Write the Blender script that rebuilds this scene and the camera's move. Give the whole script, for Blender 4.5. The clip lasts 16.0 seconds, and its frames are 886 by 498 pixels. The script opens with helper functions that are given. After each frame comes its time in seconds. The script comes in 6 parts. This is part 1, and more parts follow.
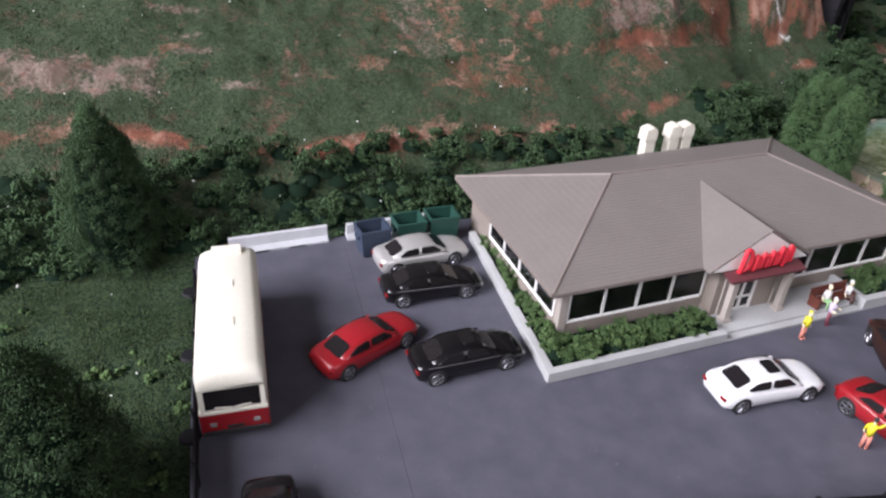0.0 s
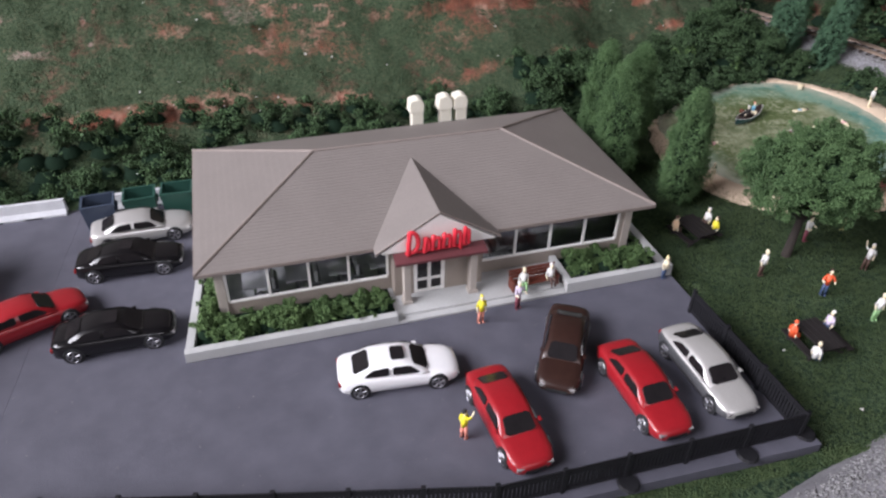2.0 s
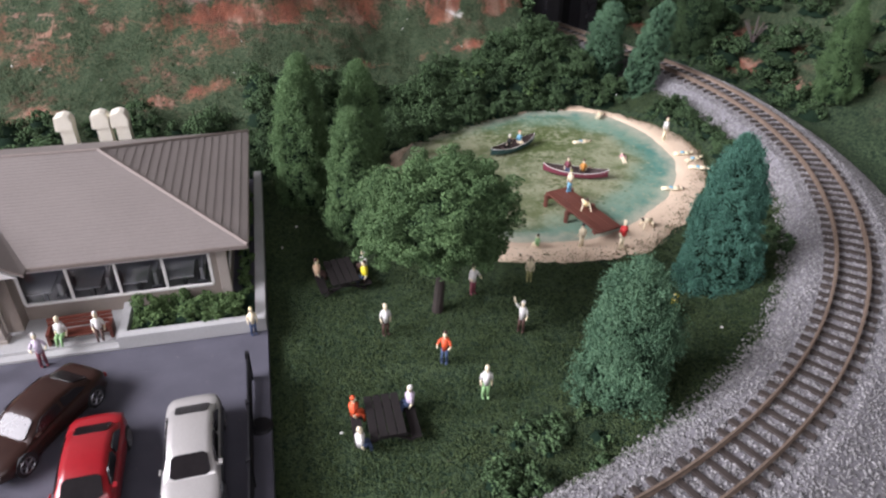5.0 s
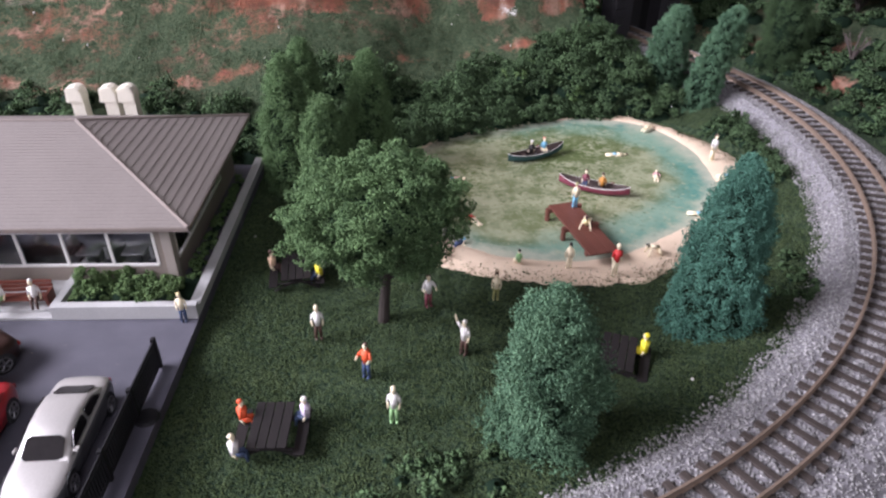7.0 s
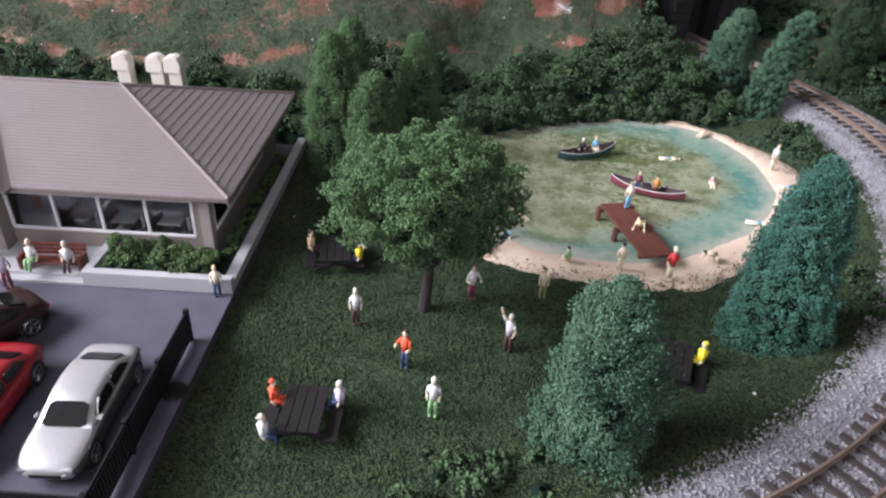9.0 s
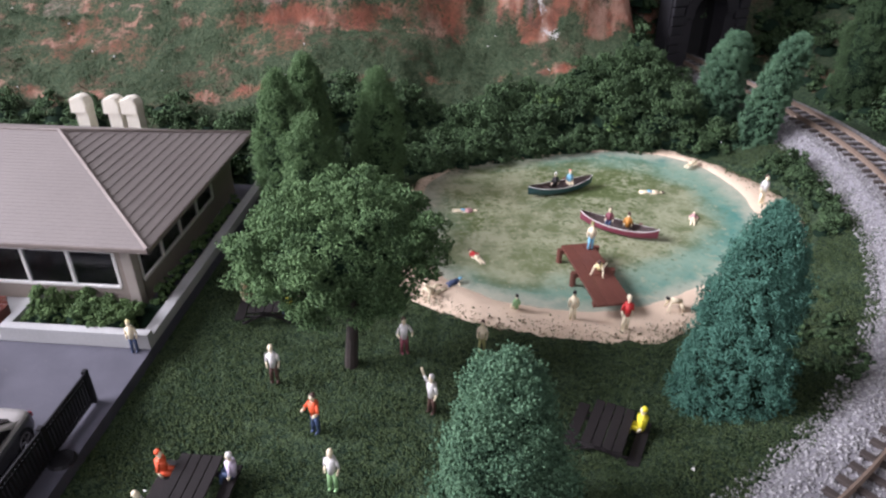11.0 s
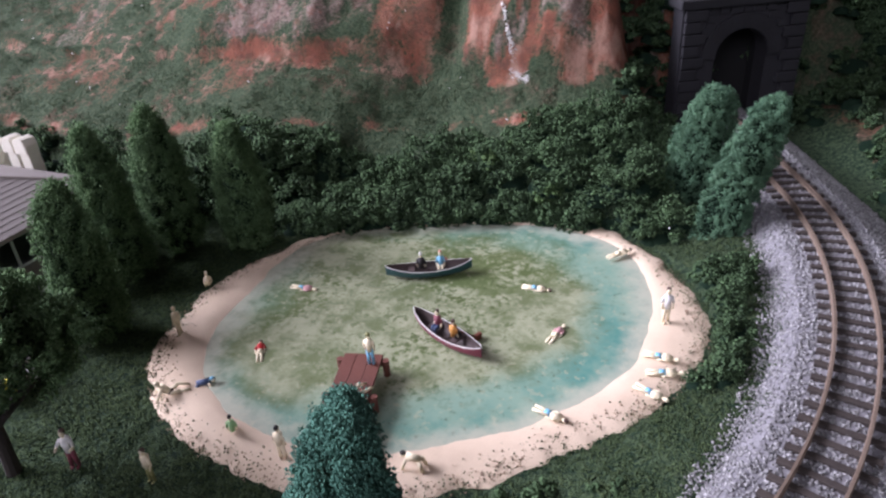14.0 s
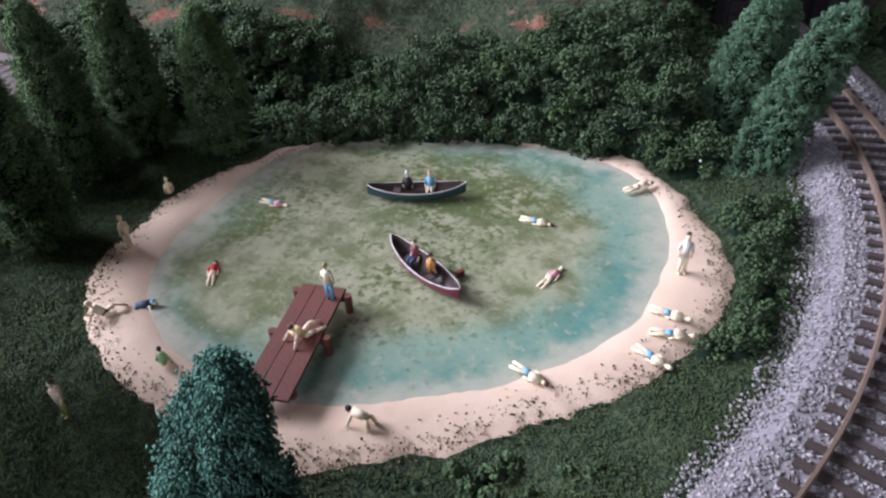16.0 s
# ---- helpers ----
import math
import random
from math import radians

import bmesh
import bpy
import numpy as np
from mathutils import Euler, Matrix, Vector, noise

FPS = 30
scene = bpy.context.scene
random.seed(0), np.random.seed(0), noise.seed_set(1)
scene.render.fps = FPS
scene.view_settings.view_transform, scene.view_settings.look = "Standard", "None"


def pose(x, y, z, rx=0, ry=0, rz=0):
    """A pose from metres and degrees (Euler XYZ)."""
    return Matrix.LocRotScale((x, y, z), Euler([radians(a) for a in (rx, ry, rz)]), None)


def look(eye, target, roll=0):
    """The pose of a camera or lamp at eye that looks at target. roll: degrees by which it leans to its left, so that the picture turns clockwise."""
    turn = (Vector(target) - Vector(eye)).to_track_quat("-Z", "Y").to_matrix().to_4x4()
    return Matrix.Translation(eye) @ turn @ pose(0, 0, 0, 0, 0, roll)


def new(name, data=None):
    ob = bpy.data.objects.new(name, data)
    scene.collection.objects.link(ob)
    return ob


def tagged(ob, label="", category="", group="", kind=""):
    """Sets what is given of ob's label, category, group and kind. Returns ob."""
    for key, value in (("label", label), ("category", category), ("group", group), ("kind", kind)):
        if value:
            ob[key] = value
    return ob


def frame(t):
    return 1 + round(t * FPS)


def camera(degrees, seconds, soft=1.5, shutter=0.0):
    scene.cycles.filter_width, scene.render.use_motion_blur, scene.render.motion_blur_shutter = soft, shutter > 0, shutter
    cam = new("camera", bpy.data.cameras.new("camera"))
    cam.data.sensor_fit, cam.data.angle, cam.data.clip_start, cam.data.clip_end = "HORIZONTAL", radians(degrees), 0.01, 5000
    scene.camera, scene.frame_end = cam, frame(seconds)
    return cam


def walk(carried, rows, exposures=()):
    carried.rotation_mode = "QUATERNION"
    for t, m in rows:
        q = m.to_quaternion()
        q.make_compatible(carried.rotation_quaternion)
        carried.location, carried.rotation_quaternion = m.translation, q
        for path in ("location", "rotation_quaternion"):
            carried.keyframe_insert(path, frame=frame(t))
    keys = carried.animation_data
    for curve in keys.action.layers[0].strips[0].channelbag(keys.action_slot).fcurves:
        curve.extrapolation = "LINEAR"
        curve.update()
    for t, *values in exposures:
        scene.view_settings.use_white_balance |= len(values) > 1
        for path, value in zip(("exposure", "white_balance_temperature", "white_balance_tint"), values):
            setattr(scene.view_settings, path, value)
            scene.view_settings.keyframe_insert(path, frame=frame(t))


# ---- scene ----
# Plan lengths are in centimetres; U turns them into metres.
U = 0.01
cam = camera(64.8, 16.0, soft=2.4)
PATH = [
    (0, (-14.46, -21.63, 23.53), (-8.21, -5.92, 12.84), 3.13),
    (0.5, (-8.90, -24.59, 23.23), (-3.88, -8.83, 12.00), 2.30),
    (1, (-3.36, -26.39, 22.92), (1.63, -10.66, 11.62), 1.96),
    (1.5, (-0.51, -27.08, 23.97), (4.46, -11.46, 12.51), 2.31),
    (2, (4.91, -26.94, 25.13), (9.61, -11.50, 13.32), 1.12),
    (2.5, (12.46, -26.18, 25.22), (17.82, -10.80, 13.61), 2.49),
    (3, (20.83, -26.84, 27.62), (25.93, -11.61, 15.71), 0.93),
    (3.5, (24.27, -27.94, 25.56), (29.07, -12.54, 13.74), 2.43),
    (4, (26.37, -27.29, 23.01), (30.92, -11.55, 11.54), 1.48),
    (4.2, (26.90, -27.21, 22.43), (31.41, -11.38, 11.07), 1.28),
    (6.3, (34.27, -25.67, 21.46), (35.99, -8.98, 10.58), -0.22),
    (6.5, (35.29, -25.46, 21.05), (36.61, -8.74, 10.15), -0.56),
    (7, (37.58, -25.44, 20.37), (38.05, -8.71, 9.42), 0.35),
    (7.5, (37.19, -25.39, 19.76), (37.70, -8.74, 8.69), 2.76),
    (8, (36.77, -24.87, 19.24), (37.29, -8.27, 8.11), 3.15),
    (10.3, (36.53, -24.29, 18.25), (35.12, -7.13, 8.08), 1.84),
    (10.5, (38.20, -23.31, 18.14), (36.80, -6.13, 7.98), 1.48),
    (11, (41.50, -21.80, 18.87), (39.89, -4.75, 8.54), -0.05),
    (11.5, (45.68, -19.32, 19.64), (43.76, -2.31, 9.30), -1.21),
    (12, (48.53, -19.22, 23.46), (46.20, -2.48, 12.77), -0.56),
    (12.5, (50.23, -16.68, 21.51), (46.74, 0.36, 11.64), -1.20),
    (13, (54.80, -16.78, 20.48), (49.41, 0.04, 11.11), -2.27),
    (13.5, (56.73, -13.10, 19.68), (50.34, 2.99, 9.66), -3.08),
    (14, (58.59, -9.93, 18.79), (51.34, 5.79, 8.77), -4.13),
    (14.5, (58.75, -9.08, 17.37), (51.55, 6.65, 7.34), -2.45),
    (15, (58.40, -7.75, 16.01), (51.21, 7.38, 5.08), -0.92),
    (15.5, (58.68, -6.17, 16.48), (51.13, 8.19, 4.79), -2.19),
    (16, (58.80, -5.41, 16.67), (51.13, 8.63, 4.66), -2.56),
]
walk(cam, [(t, look(Vector(e) * U, Vector(g) * U, roll)) for t, e, g, roll in PATH],
     exposures=[(0.0, -0.05, 6350, 12), (2.0, -0.06, 6400, 11), (2.5, 0.0, 6450, 11), (3.5, 0.2, 6560, 13), (4.2, 0.2, 6540, 13), (7.0, 0.42, 6300, 18), (7.5, -0.04, 6500, 19), (8.0, 0.34, 6120, 17), (11.0, 0.40, 6280, 16), (12.0, 0.53, 6150, 20), (13.0, 0.5, 6150, 20), (14.5, 0.36, 5940, 21), (16.0, 0.24, 5980, 21)])

# ---- light: a railway room, daylight from an inferred west window, added south fill ----
world = bpy.data.worlds.new("world")
world.use_nodes = True
scene.world = world
wn = world.node_tree.nodes
sky = wn.new("ShaderNodeTexSky")
sky.sky_type, sky.sun_disc, sky.sun_elevation, sky.sun_rotation = "NISHITA", False, radians(40), radians(250)
world.node_tree.links.new(sky.outputs[0], wn["Background"].inputs[0])
wn["Background"].inputs[1].default_value = 0.1


def assumed_window_light(name, eye, target, w, h, watts, colour):
    lamp = bpy.data.lights.new(name, "AREA")
    lamp.shape, lamp.size, lamp.size_y, lamp.energy, lamp.color = "RECTANGLE", w * U, h * U, watts, colour
    ob = new(name, lamp)
    ob.matrix_world = look(Vector(eye) * U, Vector(target) * U)
    return ob


assumed_window_light("assumed_window_light", (-276, -40, 202), (20, 0, 0), 260, 150, 312, (0.955, 0.925, 1.0))
# Unseen south window, added as weak fill on the camera-facing sides.
assumed_window_light("assumed_window_light", (60, -296, 198), (40, 0, 20), 220, 150, 36, (1.0, 0.95, 1.0))


# ---- materials ----
def mat(name, c1, c2=None, rough=0.7, fine=900.0, coarse=120.0, bump=0.2, metal=0.0, island=0.0, spec=0.5, coat=0.0, piece=0.0):
    """Two colours mixed by fine and coarse noise, with fine relief; island varies each loose chip, piece each object."""
    m = bpy.data.materials.new(name)
    m.use_nodes = True
    nt = m.node_tree
    n, ln = nt.nodes, nt.links
    bsdf = n["Principled BSDF"]
    bsdf.inputs["Roughness"].default_value = rough
    bsdf.inputs["Metallic"].default_value = metal
    bsdf.inputs["Specular IOR Level"].default_value = spec
    bsdf.inputs["Coat Weight"].default_value = coat
    bsdf.inputs["Coat Roughness"].default_value = 0.12
    c2 = c2 or tuple(v * 0.8 for v in c1)
    tc = n.new("ShaderNodeTexCoord")
    na, nb = n.new("ShaderNodeTexNoise"), n.new("ShaderNodeTexNoise")
    na.inputs["Scale"].default_value, nb.inputs["Scale"].default_value = fine, coarse
    na.inputs["Detail"].default_value, nb.inputs["Detail"].default_value = 3, 4
    ln.new(tc.outputs["Object"], na.inputs["Vector"])
    ln.new(tc.outputs["Object"], nb.inputs["Vector"])
    add = n.new("ShaderNodeMath")
    add.operation = "ADD"
    ln.new(na.outputs["Fac"], add.inputs[0])
    ln.new(nb.outputs["Fac"], add.inputs[1])
    fac = add.outputs[0]
    if island or piece:
        src = n.new("ShaderNodeNewGeometry").outputs["Random Per Island"] if island else n.new("ShaderNodeObjectInfo").outputs["Random"]
        sc = n.new("ShaderNodeMath")
        sc.operation = "MULTIPLY_ADD"
        ln.new(src, sc.inputs[0])
        sc.inputs[1].default_value = island or piece
        ln.new(fac, sc.inputs[2])
        fac = sc.outputs[0]
    ramp = n.new("ShaderNodeMapRange")
    ramp.inputs["From Min"].default_value, ramp.inputs["From Max"].default_value = 0.65, 1.35 + island + piece
    ln.new(fac, ramp.inputs["Value"])
    mix = n.new("ShaderNodeMix")
    mix.data_type = "RGBA"
    mix.inputs[6].default_value, mix.inputs[7].default_value = (*c1, 1), (*c2, 1)
    ln.new(ramp.outputs[0], mix.inputs[0])
    ln.new(mix.outputs[2], bsdf.inputs["Base Color"])
    if bump:
        b = n.new("ShaderNodeBump")
        b.inputs["Strength"].default_value, b.inputs["Distance"].default_value = bump, 0.0006
        ln.new(add.outputs[0], b.inputs["Height"])
        ln.new(b.outputs[0], bsdf.inputs["Normal"])
    return m


ASPHALT = mat("asphalt_paint", (0.096, 0.095, 0.122), (0.058, 0.058, 0.076), 0.75, 2200, 70, 0.45)
KERB = mat("grey_kerb_paint", (0.44, 0.445, 0.44), (0.36, 0.365, 0.36), 0.7, 900, 60, 0.15)
WALL_TAN = mat("tan_wall", (0.275, 0.235, 0.20), (0.235, 0.20, 0.172), 0.75, 900, 80, 0.15)
TRIM = mat("pale_trim", (0.40, 0.36, 0.32), (0.34, 0.305, 0.27), 0.6, 900, 80, 0.1)
WHITE = mat("white_plastic", (0.80, 0.79, 0.76), (0.72, 0.71, 0.68), 0.5, 700, 60, 0.08)
CREAM = mat("cream_plastic", (0.80, 0.77, 0.66), (0.72, 0.69, 0.58), 0.42, 700, 60, 0.08)
ROOF = mat("brown_grey_roof", (0.198, 0.176, 0.162), (0.172, 0.152, 0.140), 0.62, 600, 40, 0.15)
ROOF_EDGE = mat("roof_edge", (0.24, 0.20, 0.18), (0.2, 0.17, 0.15), 0.5, 600, 40, 0.1)
AWNING = mat("maroon_awning", (0.13, 0.040, 0.045), (0.10, 0.030, 0.035), 0.5, 600, 60, 0.1)
SIGN_RED = mat("sign_red", (0.74, 0.040, 0.06), (0.64, 0.030, 0.05), 0.35, 600, 60, 0.05)
INTERIOR = mat("booth_grey", (0.33, 0.33, 0.34), (0.26, 0.26, 0.27), 0.6)
BOOTH = mat("booth_dark", (0.09, 0.09, 0.10), (0.06, 0.06, 0.07), 0.5)
RED = mat("red_enamel", (0.30, 0.012, 0.018), (0.25, 0.010, 0.015), 0.3, 500, 60, 0.02, coat=0.25)
BLACK = mat("black_enamel", (0.007, 0.006, 0.007), (0.005, 0.005, 0.006), 0.22, 500, 60, 0.02, coat=0.3, spec=0.35)
BROWN = mat("brown_enamel", (0.034, 0.016, 0.012), (0.024, 0.011, 0.009), 0.33, 500, 60, 0.02, coat=0.12, spec=0.35)
CARWHITE = mat("white_enamel", (0.80, 0.80, 0.80), (0.76, 0.76, 0.77), 0.35, 500, 60, 0.02, coat=0.5)
DARK_SIDE = mat("dark_grey_enamel", (0.045, 0.048, 0.052), (0.09, 0.09, 0.095), 0.35, 500, 60, 0.02, coat=0.2)
SILVER = mat("silver_enamel", (0.58, 0.57, 0.55), (0.50, 0.49, 0.47), 0.34, 1500, 60, 0.02, metal=0.45, coat=0.4)
GLASS = mat("dark_window_plastic", (0.016, 0.014, 0.015), (0.010, 0.009, 0.010), 0.2, 500, 60, 0.0, spec=0.35)
TYRE = mat("black_rubber", (0.014, 0.014, 0.015), (0.02, 0.02, 0.02), 0.6)
CHROME = mat("chrome", (0.34, 0.34, 0.36), (0.25, 0.25, 0.27), 0.4, 500, 60, 0.0, metal=1.0)
LAMP = mat("lamp_lens", (0.30, 0.29, 0.29), (0.22, 0.21, 0.21), 0.2, 500, 60, 0.0)
TAIL = mat("tail_lens", (0.25, 0.01, 0.012), (0.2, 0.01, 0.01), 0.2, 500, 60, 0.0)
FENCE = mat("black_fence_plastic", (0.008, 0.008, 0.010), (0.013, 0.013, 0.015), 0.6, 900, 80, 0.1, spec=0.25)
BARRIER = mat("concrete_white", (0.62, 0.63, 0.65), (0.52, 0.53, 0.55), 0.7)
BIN_BLUE = mat("slate_blue_plastic", (0.045, 0.062, 0.098), (0.035, 0.05, 0.08), 0.55)
BIN_GREEN = mat("green_plastic", (0.022, 0.078, 0.058), (0.016, 0.06, 0.045), 0.5)
BIN_IN = mat("bin_inside", (0.02, 0.022, 0.024), None, 0.8)
WOOD = mat("stained_wood", (0.155, 0.055, 0.038), (0.10, 0.034, 0.024), 0.55, 700, 150, 0.25, piece=0.4)
BENCH = mat("bench_wood", (0.15, 0.04, 0.025), (0.10, 0.028, 0.018), 0.5)
TABLE = mat("dark_table_plastic", (0.013, 0.011, 0.011), (0.019, 0.016, 0.016), 0.75, spec=0.25)
BARK = mat("bark", (0.032, 0.024, 0.020), (0.020, 0.016, 0.013), 0.9, 900, 200, 0.5)
GREYBARK = mat("grey_bark", (0.13, 0.105, 0.095), (0.08, 0.065, 0.06), 0.9, 900, 200, 0.3)
LEAF = mat("foliage_green", (0.012, 0.036, 0.016), (0.180, 0.300, 0.125), 0.85, 500, 60, 0.0, island=0.7, spec=0.2)
LEAF_BUSH = mat("foliage_dark", (0.004, 0.011, 0.006), (0.105, 0.180, 0.080), 0.9, 500, 38, 0.0, island=0.7, spec=0.2)
LEAF_TEAL = mat("foliage_teal", (0.018, 0.062, 0.046), (0.110, 0.260, 0.190), 0.85, 500, 60, 0.0, island=0.7, spec=0.2)
LEAF_MID = mat("foliage_mid", (0.012, 0.042, 0.026), (0.170, 0.310, 0.180), 0.85, 500, 60, 0.0, island=0.7, spec=0.2)
LEAF_PLANT = mat("foliage_planter", (0.020, 0.050, 0.018), (0.150, 0.235, 0.088), 0.85, 500, 60, 0.0, island=0.7, spec=0.2)
# Near-black fill: shade deep in foliage put into the colour; planter soil too.
SHADE_SOIL_FILL = mat("shade_soil_fill", (0.006, 0.015, 0.009), (0.010, 0.022, 0.012), 0.95, 900, 60, 0.3, spec=0.1)
HILL_TURF = mat("bank_turf_chips", (0.030, 0.058, 0.032), (0.085, 0.112, 0.060), 0.95, 500, 25, 0.0, island=0.35, spec=0.1)
TURF = mat("turf_chips", (0.012, 0.030, 0.015), (0.092, 0.126, 0.055), 0.95, 260, 40, 0.0, island=0.6, spec=0.1)
SAND = mat("sand", (0.71, 0.575, 0.43), (0.57, 0.445, 0.32), 0.9, 3500, 55, 0.35)
SAND_GRIT = mat("sand_grit", (0.16, 0.11, 0.075), (0.40, 0.29, 0.2), 0.9, 900, 60, 0.0, island=0.6)
BALLAST = mat("ballast_bed", (0.25, 0.245, 0.26), (0.13, 0.127, 0.137), 0.9, 900, 60, 0.5)
STONE = mat("ballast_stone", (0.06, 0.06, 0.061), (0.42, 0.415, 0.415), 0.85, 900, 60, 0.0, island=1.2)
TIE = mat("sleeper", (0.026, 0.020, 0.018), (0.062, 0.050, 0.043), 0.75, 900, 200, 0.2, piece=0.4)
RAIL = mat("rail_brass_rust", (0.33, 0.255, 0.20), (0.22, 0.165, 0.125), 0.45, 900, 60, 0.1, metal=0.5)
PORTAL = mat("dark_stone", (0.024, 0.023, 0.028), (0.010, 0.010, 0.012), 0.8, 700, 120, 0.4, piece=0.5)
# Tunnel darkness put into the colour.
BLACKHOLE = mat("tunnel_shade_black", (0.006, 0.006, 0.006), None, 0.95)
SKIN = mat("figure_flesh", (0.70, 0.50, 0.33), (0.62, 0.44, 0.29), 0.6, 900, 60, 0.05)
CREAMFIG = mat("figure_cream", (0.82, 0.73, 0.52), (0.76, 0.67, 0.47), 0.6, 900, 60, 0.05)
PAINT = {
    "white": mat("figure_white", (0.74, 0.73, 0.70), None, 0.6), "yellow": mat("figure_yellow", (0.75, 0.66, 0.03), None, 0.55),
    "orange": mat("figure_orange", (0.75, 0.11, 0.035), None, 0.55), "red": mat("figure_red", (0.60, 0.035, 0.035), None, 0.55),
    "lilac": mat("figure_lilac", (0.62, 0.54, 0.66), None, 0.6), "blue": mat("figure_blue", (0.12, 0.28, 0.50), None, 0.6),
    "sky": mat("figure_sky", (0.20, 0.48, 0.66), None, 0.6), "green": mat("figure_green", (0.30, 0.52, 0.24), None, 0.6),
    "brown": mat("figure_brown", (0.085, 0.045, 0.035), None, 0.6), "black": mat("figure_black", (0.02, 0.018, 0.018), None, 0.6),
    "salmon": mat("figure_salmon", (0.70, 0.27, 0.20), None, 0.6), "navy": mat("figure_navy", (0.05, 0.08, 0.16), None, 0.6),
    "maroon": mat("figure_maroon", (0.20, 0.05, 0.07), None, 0.6), "pink": mat("figure_pink", (0.72, 0.42, 0.42), None, 0.6),
    "amber": mat("figure_amber", (0.55, 0.25, 0.05), None, 0.6), "butter": mat("figure_butter", (0.80, 0.68, 0.34), None, 0.6),
    "olive": mat("figure_olive", (0.30, 0.30, 0.12), None, 0.6),
}
PAINT["skin"], PAINT["cream"] = SKIN, CREAMFIG
ROOM = mat("room_paint", (0.14, 0.128, 0.118), (0.12, 0.108, 0.10), 0.8, 60, 3, 0.05)
CARPET = mat("room_floor", (0.11, 0.09, 0.075), (0.08, 0.065, 0.055), 0.9, 300, 8, 0.2)


def nodes_of(name):
    m = bpy.data.materials.new(name)
    m.use_nodes = True
    return m, m.node_tree.nodes, m.node_tree.links, m.node_tree.nodes["Principled BSDF"]


def noise_node(n, ln, vec, scale, detail=4.0, rough=0.55):
    t = n.new("ShaderNodeTexNoise")
    t.inputs["Scale"].default_value, t.inputs["Detail"].default_value, t.inputs["Roughness"].default_value = scale, detail, rough
    ln.new(vec, t.inputs["Vector"])
    return t.outputs["Fac"]


def math_node(n, ln, op, a, b=None, c=None):
    t = n.new("ShaderNodeMath")
    t.operation = op
    for k, v in enumerate((a, b, c)):
        if v is None:
            continue
        if isinstance(v, (int, float)):
            t.inputs[k].default_value = v
        else:
            ln.new(v, t.inputs[k])
    return t.outputs[0]


def step_node(n, ln, v, lo, hi):
    t = n.new("ShaderNodeMapRange")
    t.interpolation_type = "SMOOTHSTEP"
    t.inputs["From Min"].default_value, t.inputs["From Max"].default_value = lo, hi
    ln.new(v, t.inputs["Value"])
    return t.outputs[0]


def mix_node(n, ln, fac, a, b):
    t = n.new("ShaderNodeMix")
    t.data_type = "RGBA"
    ln.new(fac, t.inputs[0])
    for k, v in ((6, a), (7, b)):
        if isinstance(v, tuple):
            t.inputs[k].default_value = (*v, 1)
        else:
            ln.new(v, t.inputs[k])
    return t.outputs[2]


def attribute(n, name):
    t = n.new("ShaderNodeAttribute")
    t.attribute_name = name
    return t.outputs["Fac"]


